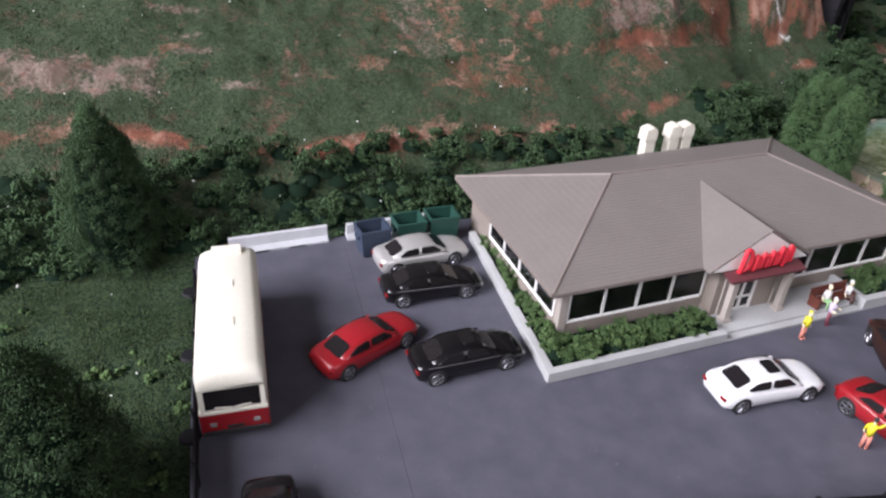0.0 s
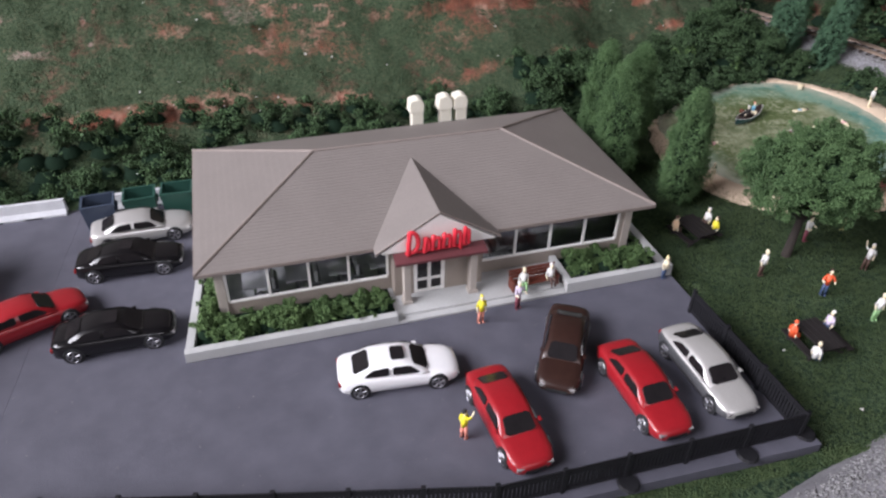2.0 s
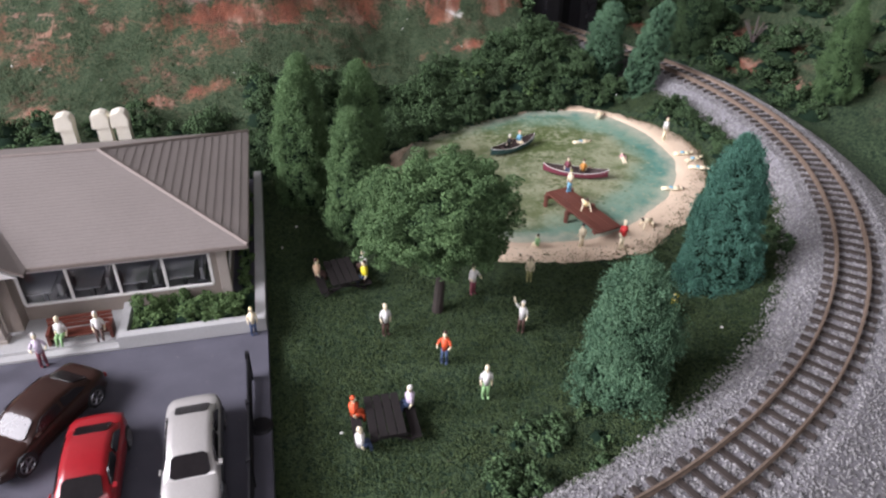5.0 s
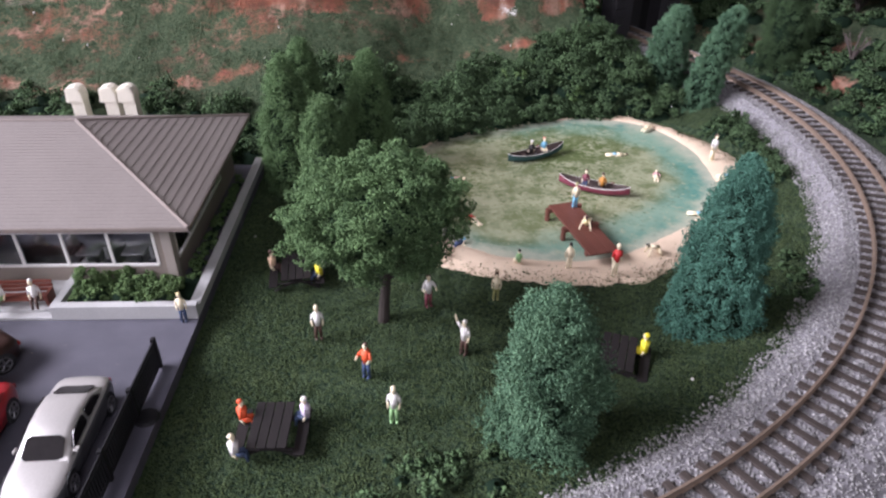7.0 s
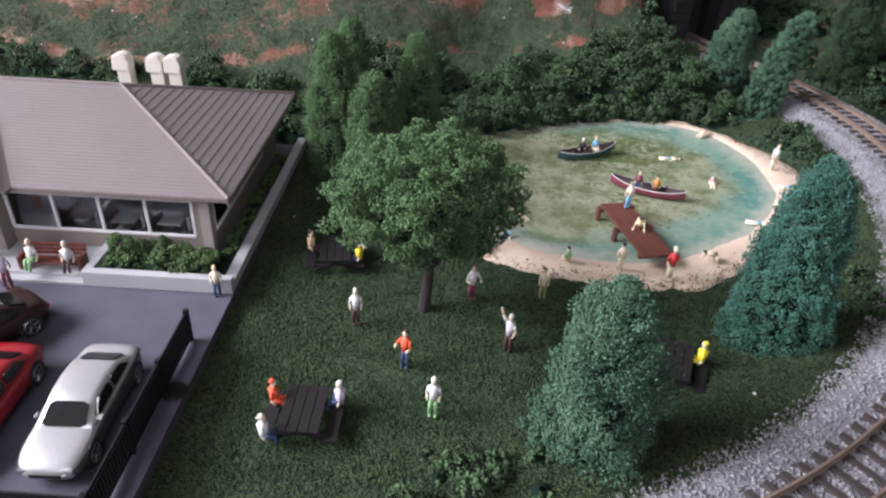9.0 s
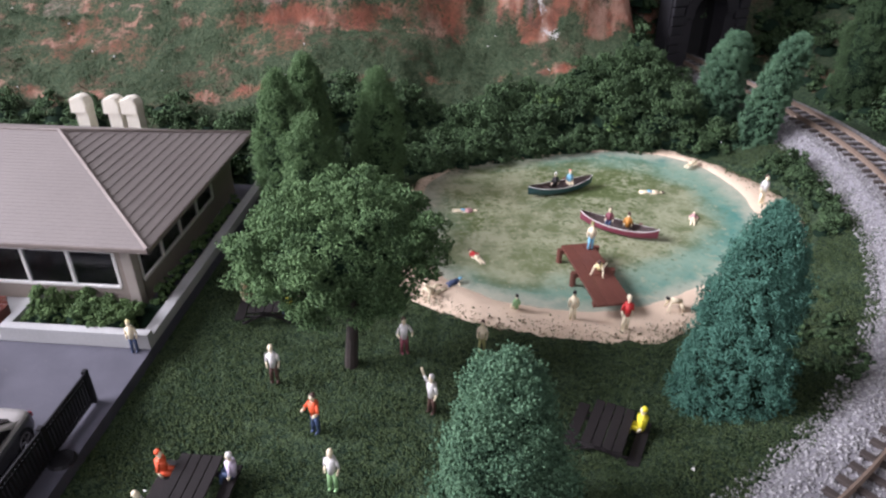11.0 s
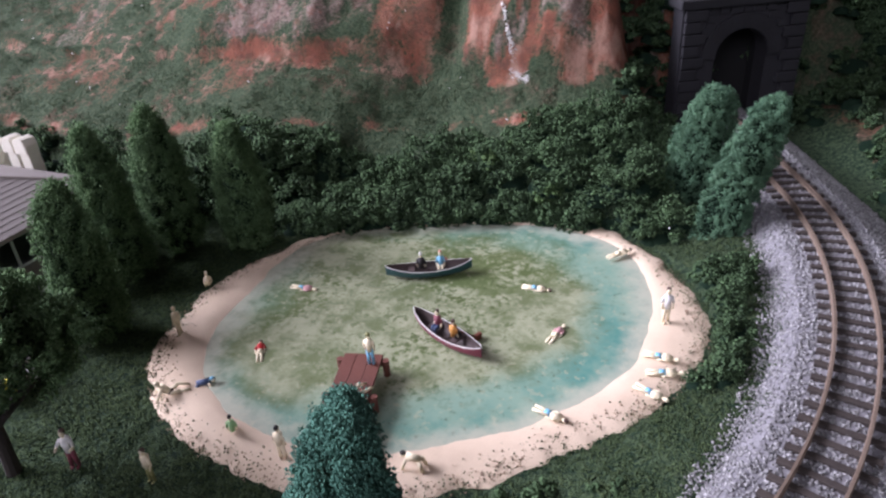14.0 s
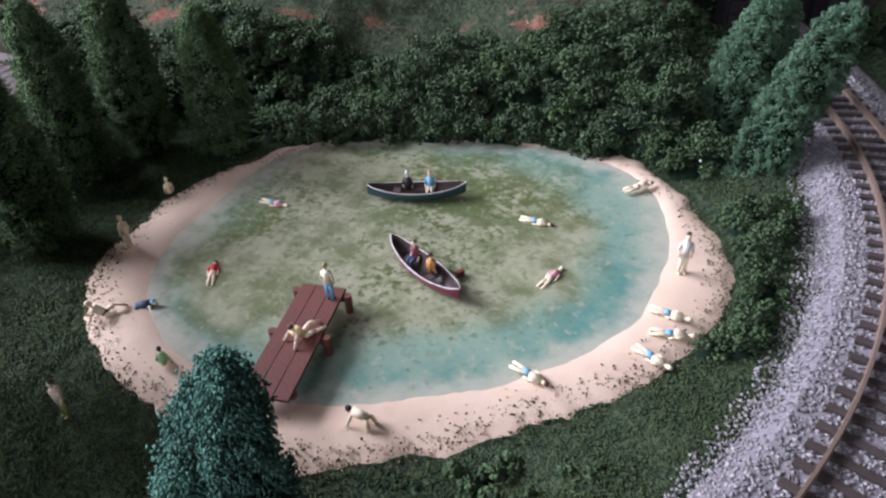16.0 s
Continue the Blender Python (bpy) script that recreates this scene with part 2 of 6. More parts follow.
def ground_material():
    """Turf on the flat, thin turf over red clay on the bank, bare clay and pale rock where the ground says so."""
    m, n, ln, bsdf = nodes_of("scenic_ground")
    geo = n.new("ShaderNodeNewGeometry")
    pos = geo.outputs["Position"]
    xyz = n.new("ShaderNodeSeparateXYZ")
    ln.new(pos, xyz.inputs[0])
    grain, fine, mid, wide = noise_node(n, ln, pos, 1100, 2), noise_node(n, ln, pos, 420), noise_node(n, ln, pos, 110, 5, 0.65), noise_node(n, ln, pos, 20, 5)
    speck = step_node(n, ln, math_node(n, ln, "MULTIPLY_ADD", grain, 0.5, math_node(n, ln, "MULTIPLY", fine, 0.5)), 0.42, 0.58)
    grass = mix_node(n, ln, speck, (0.012, 0.027, 0.016), (0.060, 0.090, 0.045))
    olive = mix_node(n, ln, speck, (0.032, 0.056, 0.030), (0.080, 0.104, 0.058))
    brown = mix_node(n, ln, speck, (0.070, 0.060, 0.038), (0.125, 0.105, 0.070))
    tall = n.new("ShaderNodeMapping")
    tall.inputs["Scale"].default_value = (1.0, 0.45, 0.3)
    ln.new(pos, tall.inputs["Vector"])
    streak = noise_node(n, ln, tall.outputs[0], 85, 5, 0.6)
    clay = mix_node(n, ln, step_node(n, ln, mid, 0.35, 0.68), (0.30, 0.110, 0.070), (0.150, 0.068, 0.048))
    clay = mix_node(n, ln, step_node(n, ln, math_node(n, ln, "MULTIPLY_ADD", streak, 0.6, math_node(n, ln, "MULTIPLY", wide, 0.5)), 0.52, 0.66), clay, (0.40, 0.235, 0.175))
    rock = mix_node(n, ln, step_node(n, ln, math_node(n, ln, "MULTIPLY_ADD", fine, 0.35, math_node(n, ln, "MULTIPLY", streak, 0.65)), 0.40, 0.62), (0.15, 0.102, 0.084), (0.33, 0.25, 0.215))
    rock = mix_node(n, ln, step_node(n, ln, mid, 0.56, 0.66), rock, (0.27, 0.14, 0.105))
    up = step_node(n, ln, xyz.outputs[2], 0.002, 0.02)
    c = mix_node(n, ln, up, grass, olive)
    rust = mix_node(n, ln, speck, (0.085, 0.048, 0.032), (0.165, 0.105, 0.074))
    brown = mix_node(n, ln, step_node(n, ln, noise_node(n, ln, pos, 11, 5, 0.6), 0.44, 0.58), brown, rust)
    thin = step_node(n, ln, math_node(n, ln, "MULTIPLY_ADD", mid, 0.6, math_node(n, ln, "MULTIPLY", wide, 0.6)), 0.60, 0.78)
    c = mix_node(n, ln, math_node(n, ln, "MULTIPLY", thin, up), c, brown)
    ragged = math_node(n, ln, "MULTIPLY_ADD", mid, 1.5, math_node(n, ln, "MULTIPLY_ADD", fine, 0.9, -1.2))
    crumb = step_node(n, ln, math_node(n, ln, "MULTIPLY_ADD", noise_node(n, ln, pos, 240, 4, 0.7), 0.6, math_node(n, ln, "MULTIPLY", noise_node(n, ln, pos, 60, 4, 0.6), 0.5)), 0.44, 0.60)
    edge = math_node(n, ln, "MULTIPLY_ADD", grain, 0.5, math_node(n, ln, "ADD", ragged, -0.25))
    for name, shade, lo, hi, cover in (("rock", rock, 0.34, 0.9, 0.7), ("clay", clay, 0.34, 0.86, 0.42)):
        bare = step_node(n, ln, math_node(n, ln, "ADD", attribute(n, name), edge), lo, hi)
        full = step_node(n, ln, attribute(n, name), 0.75, 1.0)
        bare = math_node(n, ln, "MULTIPLY", bare, math_node(n, ln, "SUBTRACT", 1.0, math_node(n, ln, "MULTIPLY", math_node(n, ln, "MULTIPLY", crumb, cover), math_node(n, ln, "SUBTRACT", 1.0, math_node(n, ln, "MULTIPLY", full, 0.75)))))
        c = mix_node(n, ln, bare, c, shade)
    ln.new(c, bsdf.inputs["Base Color"])
    bsdf.inputs["Roughness"].default_value = 0.95
    bsdf.inputs["Specular IOR Level"].default_value = 0.15
    b = n.new("ShaderNodeBump")
    b.inputs["Strength"].default_value, b.inputs["Distance"].default_value = 1.0, 0.0016
    ln.new(math_node(n, ln, "ADD", math_node(n, ln, "ADD", fine, mid), grain), b.inputs["Height"])
    ln.new(b.outputs[0], bsdf.inputs["Normal"])
    return m


POND = (46.8, 13.8)


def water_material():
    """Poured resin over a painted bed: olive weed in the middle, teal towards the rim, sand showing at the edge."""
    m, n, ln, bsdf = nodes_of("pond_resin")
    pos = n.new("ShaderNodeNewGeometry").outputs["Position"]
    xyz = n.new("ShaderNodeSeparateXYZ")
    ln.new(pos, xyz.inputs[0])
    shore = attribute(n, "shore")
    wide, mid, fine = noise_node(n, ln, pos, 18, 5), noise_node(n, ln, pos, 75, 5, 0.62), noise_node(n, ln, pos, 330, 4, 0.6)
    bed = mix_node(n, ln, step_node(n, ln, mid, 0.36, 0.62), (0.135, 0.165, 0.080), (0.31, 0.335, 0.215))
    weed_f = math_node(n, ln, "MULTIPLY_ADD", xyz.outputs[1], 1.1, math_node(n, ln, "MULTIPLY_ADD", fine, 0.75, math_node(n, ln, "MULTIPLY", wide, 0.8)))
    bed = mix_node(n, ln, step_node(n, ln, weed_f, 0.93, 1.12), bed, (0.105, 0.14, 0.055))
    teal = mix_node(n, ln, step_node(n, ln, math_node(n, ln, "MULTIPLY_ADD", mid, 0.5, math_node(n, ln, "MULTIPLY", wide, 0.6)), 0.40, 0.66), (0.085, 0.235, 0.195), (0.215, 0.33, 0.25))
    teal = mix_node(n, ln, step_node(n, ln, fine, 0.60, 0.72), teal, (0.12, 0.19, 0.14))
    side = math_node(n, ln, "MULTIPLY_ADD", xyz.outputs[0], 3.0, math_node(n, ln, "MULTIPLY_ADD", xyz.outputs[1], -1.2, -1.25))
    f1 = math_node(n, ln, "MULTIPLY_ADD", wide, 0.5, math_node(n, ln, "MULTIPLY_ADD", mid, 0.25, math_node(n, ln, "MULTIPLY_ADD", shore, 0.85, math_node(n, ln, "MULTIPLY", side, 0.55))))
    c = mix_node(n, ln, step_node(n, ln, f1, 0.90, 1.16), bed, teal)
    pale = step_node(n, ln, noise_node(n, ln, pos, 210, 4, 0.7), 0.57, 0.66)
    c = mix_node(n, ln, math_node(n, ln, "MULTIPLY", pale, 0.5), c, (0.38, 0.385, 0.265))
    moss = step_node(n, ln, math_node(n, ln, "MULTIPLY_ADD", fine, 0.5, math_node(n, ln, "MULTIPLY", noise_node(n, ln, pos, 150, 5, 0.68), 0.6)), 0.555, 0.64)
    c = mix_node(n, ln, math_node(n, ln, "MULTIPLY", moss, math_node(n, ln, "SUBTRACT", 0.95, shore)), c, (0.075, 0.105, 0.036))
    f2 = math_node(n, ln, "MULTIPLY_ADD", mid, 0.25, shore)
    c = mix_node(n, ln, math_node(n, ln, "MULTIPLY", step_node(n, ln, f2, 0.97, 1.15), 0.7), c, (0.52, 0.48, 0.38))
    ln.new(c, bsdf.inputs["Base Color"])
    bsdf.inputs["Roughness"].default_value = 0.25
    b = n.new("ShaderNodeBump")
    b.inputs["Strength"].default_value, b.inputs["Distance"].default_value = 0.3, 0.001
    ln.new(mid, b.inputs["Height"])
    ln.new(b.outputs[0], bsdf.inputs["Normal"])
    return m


GROUND, WATER = ground_material(), water_material()


def clear_plastic():
    m, n, ln, bsdf = nodes_of("clear_window_plastic")
    out = n["Material Output"]
    tr, gl, mx, fr = n.new("ShaderNodeBsdfTransparent"), n.new("ShaderNodeBsdfGlossy"), n.new("ShaderNodeMixShader"), n.new("ShaderNodeFresnel")
    tr.inputs[0].default_value = (0.93, 0.94, 0.95, 1)
    gl.inputs["Roughness"].default_value = 0.08
    fr.inputs[0].default_value = 1.5
    ln.new(fr.outputs[0], mx.inputs[0])
    ln.new(tr.outputs[0], mx.inputs[1])
    ln.new(gl.outputs[0], mx.inputs[2])
    ln.new(mx.outputs[0], out.inputs[0])
    return m


CLEAR = clear_plastic()


# ---- mesh helpers ----
def part(name, bm, material, parent=None, label="", at=None, smooth=False):
    """Links a bmesh (in cm) as one mesh object, under a thing or under a part."""
    bmesh.ops.scale(bm, vec=(U, U, U), verts=bm.verts)
    me = bpy.data.meshes.new(name)
    bm.normal_update()
    bm.to_mesh(me)
    bm.free()
    for mm in material if isinstance(material, (list, tuple)) else [material]:
        me.materials.append(mm)
    if smooth:
        me.polygons.foreach_set("use_smooth", [True] * len(me.polygons))
    ob = new(name, me)
    ob.parent = parent
    if at is not None:
        ob.matrix_basis = at
    if label:
        tagged(ob, label)
    return ob


def put(x, y, z=0.0, rz=0.0, rx=0.0, ry=0.0):
    return pose(x * U, y * U, z * U, rx, ry, rz)


def share(name, ob, parent, m):
    """Another piece on the same mesh."""
    o = new(name, ob.data)
    o.parent = parent
    o.matrix_basis = m
    return o


def thing(name, m, label, category, group="", kind=""):
    return_ob = new(name)
    return_ob.empty_display_size = 0.01
    return_ob.matrix_basis = m
    return tagged(return_ob, label, category, group, kind)


def box(bm, x0, x1, y0, y1, z0, z1, bevel=0.0, m=None):
    r = bmesh.ops.create_cube(bm, size=1.0)
    vs = r["verts"]
    bmesh.ops.scale(bm, vec=(x1 - x0, y1 - y0, z1 - z0), verts=vs)
    bmesh.ops.translate(bm, vec=((x0 + x1) / 2, (y0 + y1) / 2, (z0 + z1) / 2), verts=vs)
    if bevel:
        es = list({e for v in vs for e in v.link_edges})
        g = bmesh.ops.bevel(bm, geom=es, offset=bevel, segments=2, affect="EDGES", profile=0.6)
        vs = list({v for f in g["faces"] for v in f.verts} | {v for v in vs if v.is_valid})
    if m is not None:
        bmesh.ops.transform(bm, matrix=m, verts=[v for v in vs if v.is_valid])
    return bm


def B(*a, **k):
    return box(bmesh.new(), *a, **k)


def rod(bm, p, q, r, r2=None, seg=10):
    """A round bar from p to q."""
    p, q = Vector(p), Vector(q)
    d = q - p
    m = Matrix.Translation((p + q) / 2) @ d.to_track_quat("Z", "Y").to_matrix().to_4x4()
    bmesh.ops.create_cone(bm, cap_ends=True, segments=seg, radius1=r, radius2=r if r2 is None else r2, depth=d.length, matrix=m)
    return bm


def tube(pts, r, seg=8):
    """A round bar bent along the points, with rounded ends."""
    pts = [Vector(p) for p in pts]
    rings = []
    for i, p in enumerate(pts):
        d = (pts[min(i + 1, len(pts) - 1)] - pts[max(i - 1, 0)]).normalized()
        u = d.cross(Vector((0, 1, 0.01))).normalized()
        w = d.cross(u)
        row = [(p + (u * math.cos(a) + w * math.sin(a)) * r) for a in np.linspace(0, 2 * math.pi, seg, endpoint=False)]
        tip = [p + (q - p) * 0.5 for q in row]
        if i == 0:
            rings.append([q - d * r * 0.7 for q in tip])
        rings.append(row)
        if i == len(pts) - 1:
            rings.append([q + d * r * 0.7 for q in tip])
    return loft(bmesh.new(), rings)


def blob(bm, c, r, sub=2, m=None):
    """An ellipsoid with radii r at c."""
    mm = Matrix.Translation(c) @ (m or Matrix()) @ Matrix.Diagonal((*r, 1))
    return bmesh.ops.create_icosphere(bm, subdivisions=sub, radius=1.0, matrix=mm)


def loft(bm, rings, close=True, caps=True):
    """Skin over rings of points, all of one length."""
    vs = [[bm.verts.new(p) for p in ring] for ring in rings]
    k = len(vs[0])
    for a, b in zip(vs, vs[1:]):
        for i in range(k if close else k - 1):
            j = (i + 1) % k
            bm.faces.new((a[i], a[j], b[j], b[i]))
    if caps:
        bm.faces.new(vs[0][::-1])
        bm.faces.new(vs[-1])
    bmesh.ops.recalc_face_normals(bm, faces=bm.faces)
    return bm


def from_arrays(name, verts, faces, material, parent=None, smooth=False):
    """One mesh from generated arrays (in cm)."""
    me = bpy.data.meshes.new(name)
    me.vertices.add(len(verts))
    me.vertices.foreach_set("co", (np.asarray(verts, float) * U).ravel())
    faces = np.asarray(faces)
    k = faces.shape[1]
    me.loops.add(faces.size)
    me.polygons.add(len(faces))
    me.loops.foreach_set("vertex_index", faces.ravel())
    me.polygons.foreach_set("loop_start", np.arange(0, faces.size, k))
    me.update(calc_edges=True)
    me.materials.append(material)
    if smooth:
        me.polygons.foreach_set("use_smooth", [True] * len(me.polygons))
    ob = new(name, me)
    ob.parent = parent
    return ob


rng = np.random.default_rng(7)


def chips(places, size, flat=0.6):
    """Small irregular four-cornered chips at the places: verts and faces."""
    n = len(places)
    base = np.array([(1, 1, 1), (1, -1, -1), (-1, 1, -1), (-1, -1, 1)], float) / 1.7
    a, b, c = rng.uniform(0, 2 * np.pi, (3, n))
    ca, sa, cb, sb = np.cos(a), np.sin(a), np.cos(b), np.sin(b)
    z0 = np.zeros(n)
    one = np.ones(n)
    ra = np.stack([np.stack([ca, -sa, z0], 1), np.stack([sa, ca, z0], 1), np.stack([z0, z0, one], 1)], 1)
    rb = np.stack([np.stack([one, z0, z0], 1), np.stack([z0, cb, -sb], 1), np.stack([z0, sb, cb], 1)], 1)
    jit = base[None] * rng.uniform(0.55, 1.3, (n, 4, 1)) * np.array([1, 1, flat])
    v = np.einsum("nij,njk,nlk->nli", ra, rb, jit) * (np.asarray(size) * rng.uniform(0.6, 1.35, n))[:, None, None]
    v += np.asarray(places)[:, None, :]
    f = np.array([(0, 1, 2), (0, 3, 1), (0, 2, 3), (1, 3, 2)])
    return v.reshape(-1, 3), (f[None] + 4 * np.arange(n)[:, None, None]).reshape(-1, 3)


def joined(*sets):
    vs, fs, k = [], [], 0
    for v, f in sets:
        vs.append(v)
        fs.append(f + k)
        k += len(v)
    return np.concatenate(vs), np.concatenate(fs)


# ---- ground ----
def radius(th, co):
    r = co[0]
    for k in range(1, len(co) // 2 + 1):
        r = r + co[2 * k - 1] * np.cos(k * th) + co[2 * k] * np.sin(k * th)
    return r


WATERLINE = (9.75, -0.47, 1.03, 0.22, 0.78, -0.1, 0.24, -0.22, -0.22, 0.18, -0.06)
BEACH = (11.5, -0.3, 0.4, 0.45, 1.18, -0.16, 0.11, 0.13, 0.05, 0.2, 0.05)
LOOP_C, LOOP_R = (31.0, 18.0), 35.3
LOOP_A, LOOP_B = math.radians(-80), math.radians(20)


def loop_radius(a):
    """The railway's middle line round LOOP_C, tightest in the middle of its bend."""
    return 32.87 - 0.72 * np.cos(a) - 1.96 * np.sin(a) + 0.84 * np.cos(2 * a) + 0.54 * np.sin(2 * a)


def loop_line():
    """Points of the middle line: a straight from the west, the bend, a straight into the tunnel; with their run from the bend's foot."""
    a = np.linspace(LOOP_A, LOOP_B, 160)
    r = loop_radius(a)
    p = np.stack([LOOP_C[0] + r * np.cos(a), LOOP_C[1] + r * np.sin(a)], 1)
    head, tail = p[0] - p[1], p[-1] - p[-2]
    head, tail = head / np.hypot(*head), tail / np.hypot(*tail)
    p = np.concatenate([p[0] + head * np.linspace(80, 0.5, 120)[:, None], p, p[-1] + tail * np.linspace(0.5, 18, 40)[:, None]])
    run = np.concatenate([[0], np.cumsum(np.hypot(*np.diff(p, axis=0).T))])
    return p, run - run[120]


LINE, RUN = loop_line()
LINE_A = np.unwrap(np.arctan2(LINE[:, 1] - LOOP_C[1], LINE[:, 0] - LOOP_C[0]))
LINE_R = np.hypot(LINE[:, 0] - LOOP_C[0], LINE[:, 1] - LOOP_C[1])
LINE_K = 1 / np.hypot(1, np.gradient(LINE_R) / (LINE_R * np.gradient(LINE_A)))


def rail_rho(x, y):
    """LOOP_R on the railway's middle line, more outside the loop and less inside."""
    dx, dy = np.asarray(x, float) - LOOP_C[0], np.asarray(y, float) - LOOP_C[1]
    a = np.arctan2(dy, dx)
    a = np.where(a > 2.2, a - 2 * np.pi, a)
    return LOOP_R + (np.hypot(dx, dy) - np.interp(a, LINE_A, LINE_R)) * np.interp(a, LINE_A, LINE_K)


def smooth01(t):
    t = np.clip(t, 0, 1)
    return t * t * (3 - 2 * t)


def lumpy(x, y, s, seed=0.0):
    return np.sin(x * s + seed) * np.cos(y * s * 1.3 + 1.7 * seed) + 0.5 * np.sin(2.3 * s * (x + 0.6 * y) + 2 * seed) + 0.3 * np.cos(4.1 * s * (y - 0.4 * x) + seed)


def lattice(i, j, seed):
    v = np.sin(i * 127.1 + j * 311.7 + seed * 74.7) * 43758.5453
    return v - np.floor(v)


def fbm(x, y, s, octaves=4, seed=0.0):
    """Value noise in octaves, about -1 to 1."""
    out, amp = 0.0, 0.5
    for k in range(octaves):
        u, w = x * s + 17.3 * k, y * s - 9.1 * k
        i, j = np.floor(u), np.floor(w)
        fu, fw = smooth01(u - i), smooth01(w - j)
        n0 = lattice(i, j, seed) * (1 - fu) + lattice(i + 1, j, seed) * fu
        n1 = lattice(i, j + 1, seed) * (1 - fu) + lattice(i + 1, j + 1, seed) * fu
        out = out + amp * (2 * (n0 * (1 - fw) + n1 * fw) - 1)
        s, amp = s * 2.1, amp * 0.55
    return out * 1.3


def crease(x, y):
    """Upright folds of the bluff: high on the ridges, low in the gullies."""
    return 1 - np.abs(fbm(x + 1.6 * fbm(x, y, 0.22, 3, 13.0), 0.35 * y, 0.17, 3, 3.0)) * 1.9 + 0.5 * fbm(x, 0.6 * y, 0.5, 4, 14.0)


def terrace(x, y):
    """How far beyond the terrace line of the bank."""
    return y - (31.6 + 2.7 * smooth01((x - 26) / 14) + 0.9 * fbm(x, 0 * y, 0.16, 3, 5.0))


def ground_height(x, y):
    x, y = np.asarray(x, float), np.asarray(y, float)
    flat = -0.55 + 0.09 * fbm(x, y, 0.5, 3, 1.0)
    wob = lumpy(x, y, 0.23, 2.0)
    east = smooth01((x - 28) / 12)
    d = np.maximum(y - 17.5 - 6.8 * east + 0.5 * wob, 0)
    hill = (0.36 + 0.13 * east) * d + 0.45 * fbm(x, y, 0.22, 5, 2.0) * smooth01(d / 4)
    e = terrace(x, y)
    up = np.maximum(e, 0)
    mid = smooth01((x - 6) / 20)
    bluff = smooth01((x - 33) / 5)
    fold = crease(x, y)
    hill = hill + 0.8 * smooth01(d / 6) * (1 - smooth01((x - 33) / 5)) + 0.75 * smooth01((e - 0.5) / 0.3) + (0.05 + 0.65 * mid + 0.35 * bluff) * up
    hill = hill + smooth01(up / 2.5) * ((0.3 + 0.5 * mid) * fbm(x, y, 0.35, 5, 4.0) + 1.7 * bluff * fold)
    hill = hill + smooth01(d / 4) * (0.10 + 0.12 * bluff) * fbm(x, y, 1.1, 3, 18.0) + 0.5 * bluff * smooth01(up / 1.5) * fbm(x, y, 0.45, 3, 19.0)
    # the railway's cutting, up to the tunnel mouth, and the low ground beyond it
    rho = rail_rho(x, y)
    behind = -(x - 58.1) * 0.5 + (y - 40.2) * 0.866
    right = smooth01((rho - 27.2) / 4.0) * smooth01((x - 44) / 5)
    far = 0.42 * np.maximum(rho - 42.0 + 0.8 * wob, 0) + 0.3 * fbm(x, y, 0.3, 4, 6.0)
    beyond = np.where((rho > 41) & (x > 50), np.minimum(np.maximum(far, 0), 7.0), 0.0) * smooth01((y - 2) / 14)
    front = hill * (1 - right) + beyond
    over = smooth01((behind - 2.7) / 0.8) * smooth01((x - 50.5) / 3)
    z = flat + front * (1 - over) + (9.4 + 0.42 * np.maximum(behind - 2.7, 0) + 0.5 * fbm(x, y, 0.3, 3, 51.0)) * over * smooth01((70 - x) / 8) + beyond * over * smooth01((x - 62) / 8)
    z = z - 1.6 * np.exp(-((x - 39.4) / 1.0) ** 2) * smooth01((e - 0.2) / 1.5) * (over < 0.1)
    z = np.minimum(z, 17 + 0.5 * wob)
    th = np.arctan2(y - POND[1], x - POND[0])
    rr = np.hypot(x - POND[0], y - POND[1]) - radius(th, BEACH)
    z = np.where(rr < 0.9, np.minimum(z, -0.52 - 1.4 * smooth01((-rr - 0.2) / 3.0)), z)
    z = np.where(rr > 0.5, np.maximum(z, -0.55 + 1.15 * smooth01((rho - LOOP_R + 8.5) / 5.5) * (rho < LOOP_R) * smooth01((x - 28) / 8) * smooth01((y + 14) / 6)), z)
    lot = (x > -15.3 + 0.08 * (y - 16)) & (x < 26.8) & (y > -16) & (y < 16)
    return np.where(lot, np.minimum(z, -0.6), z)


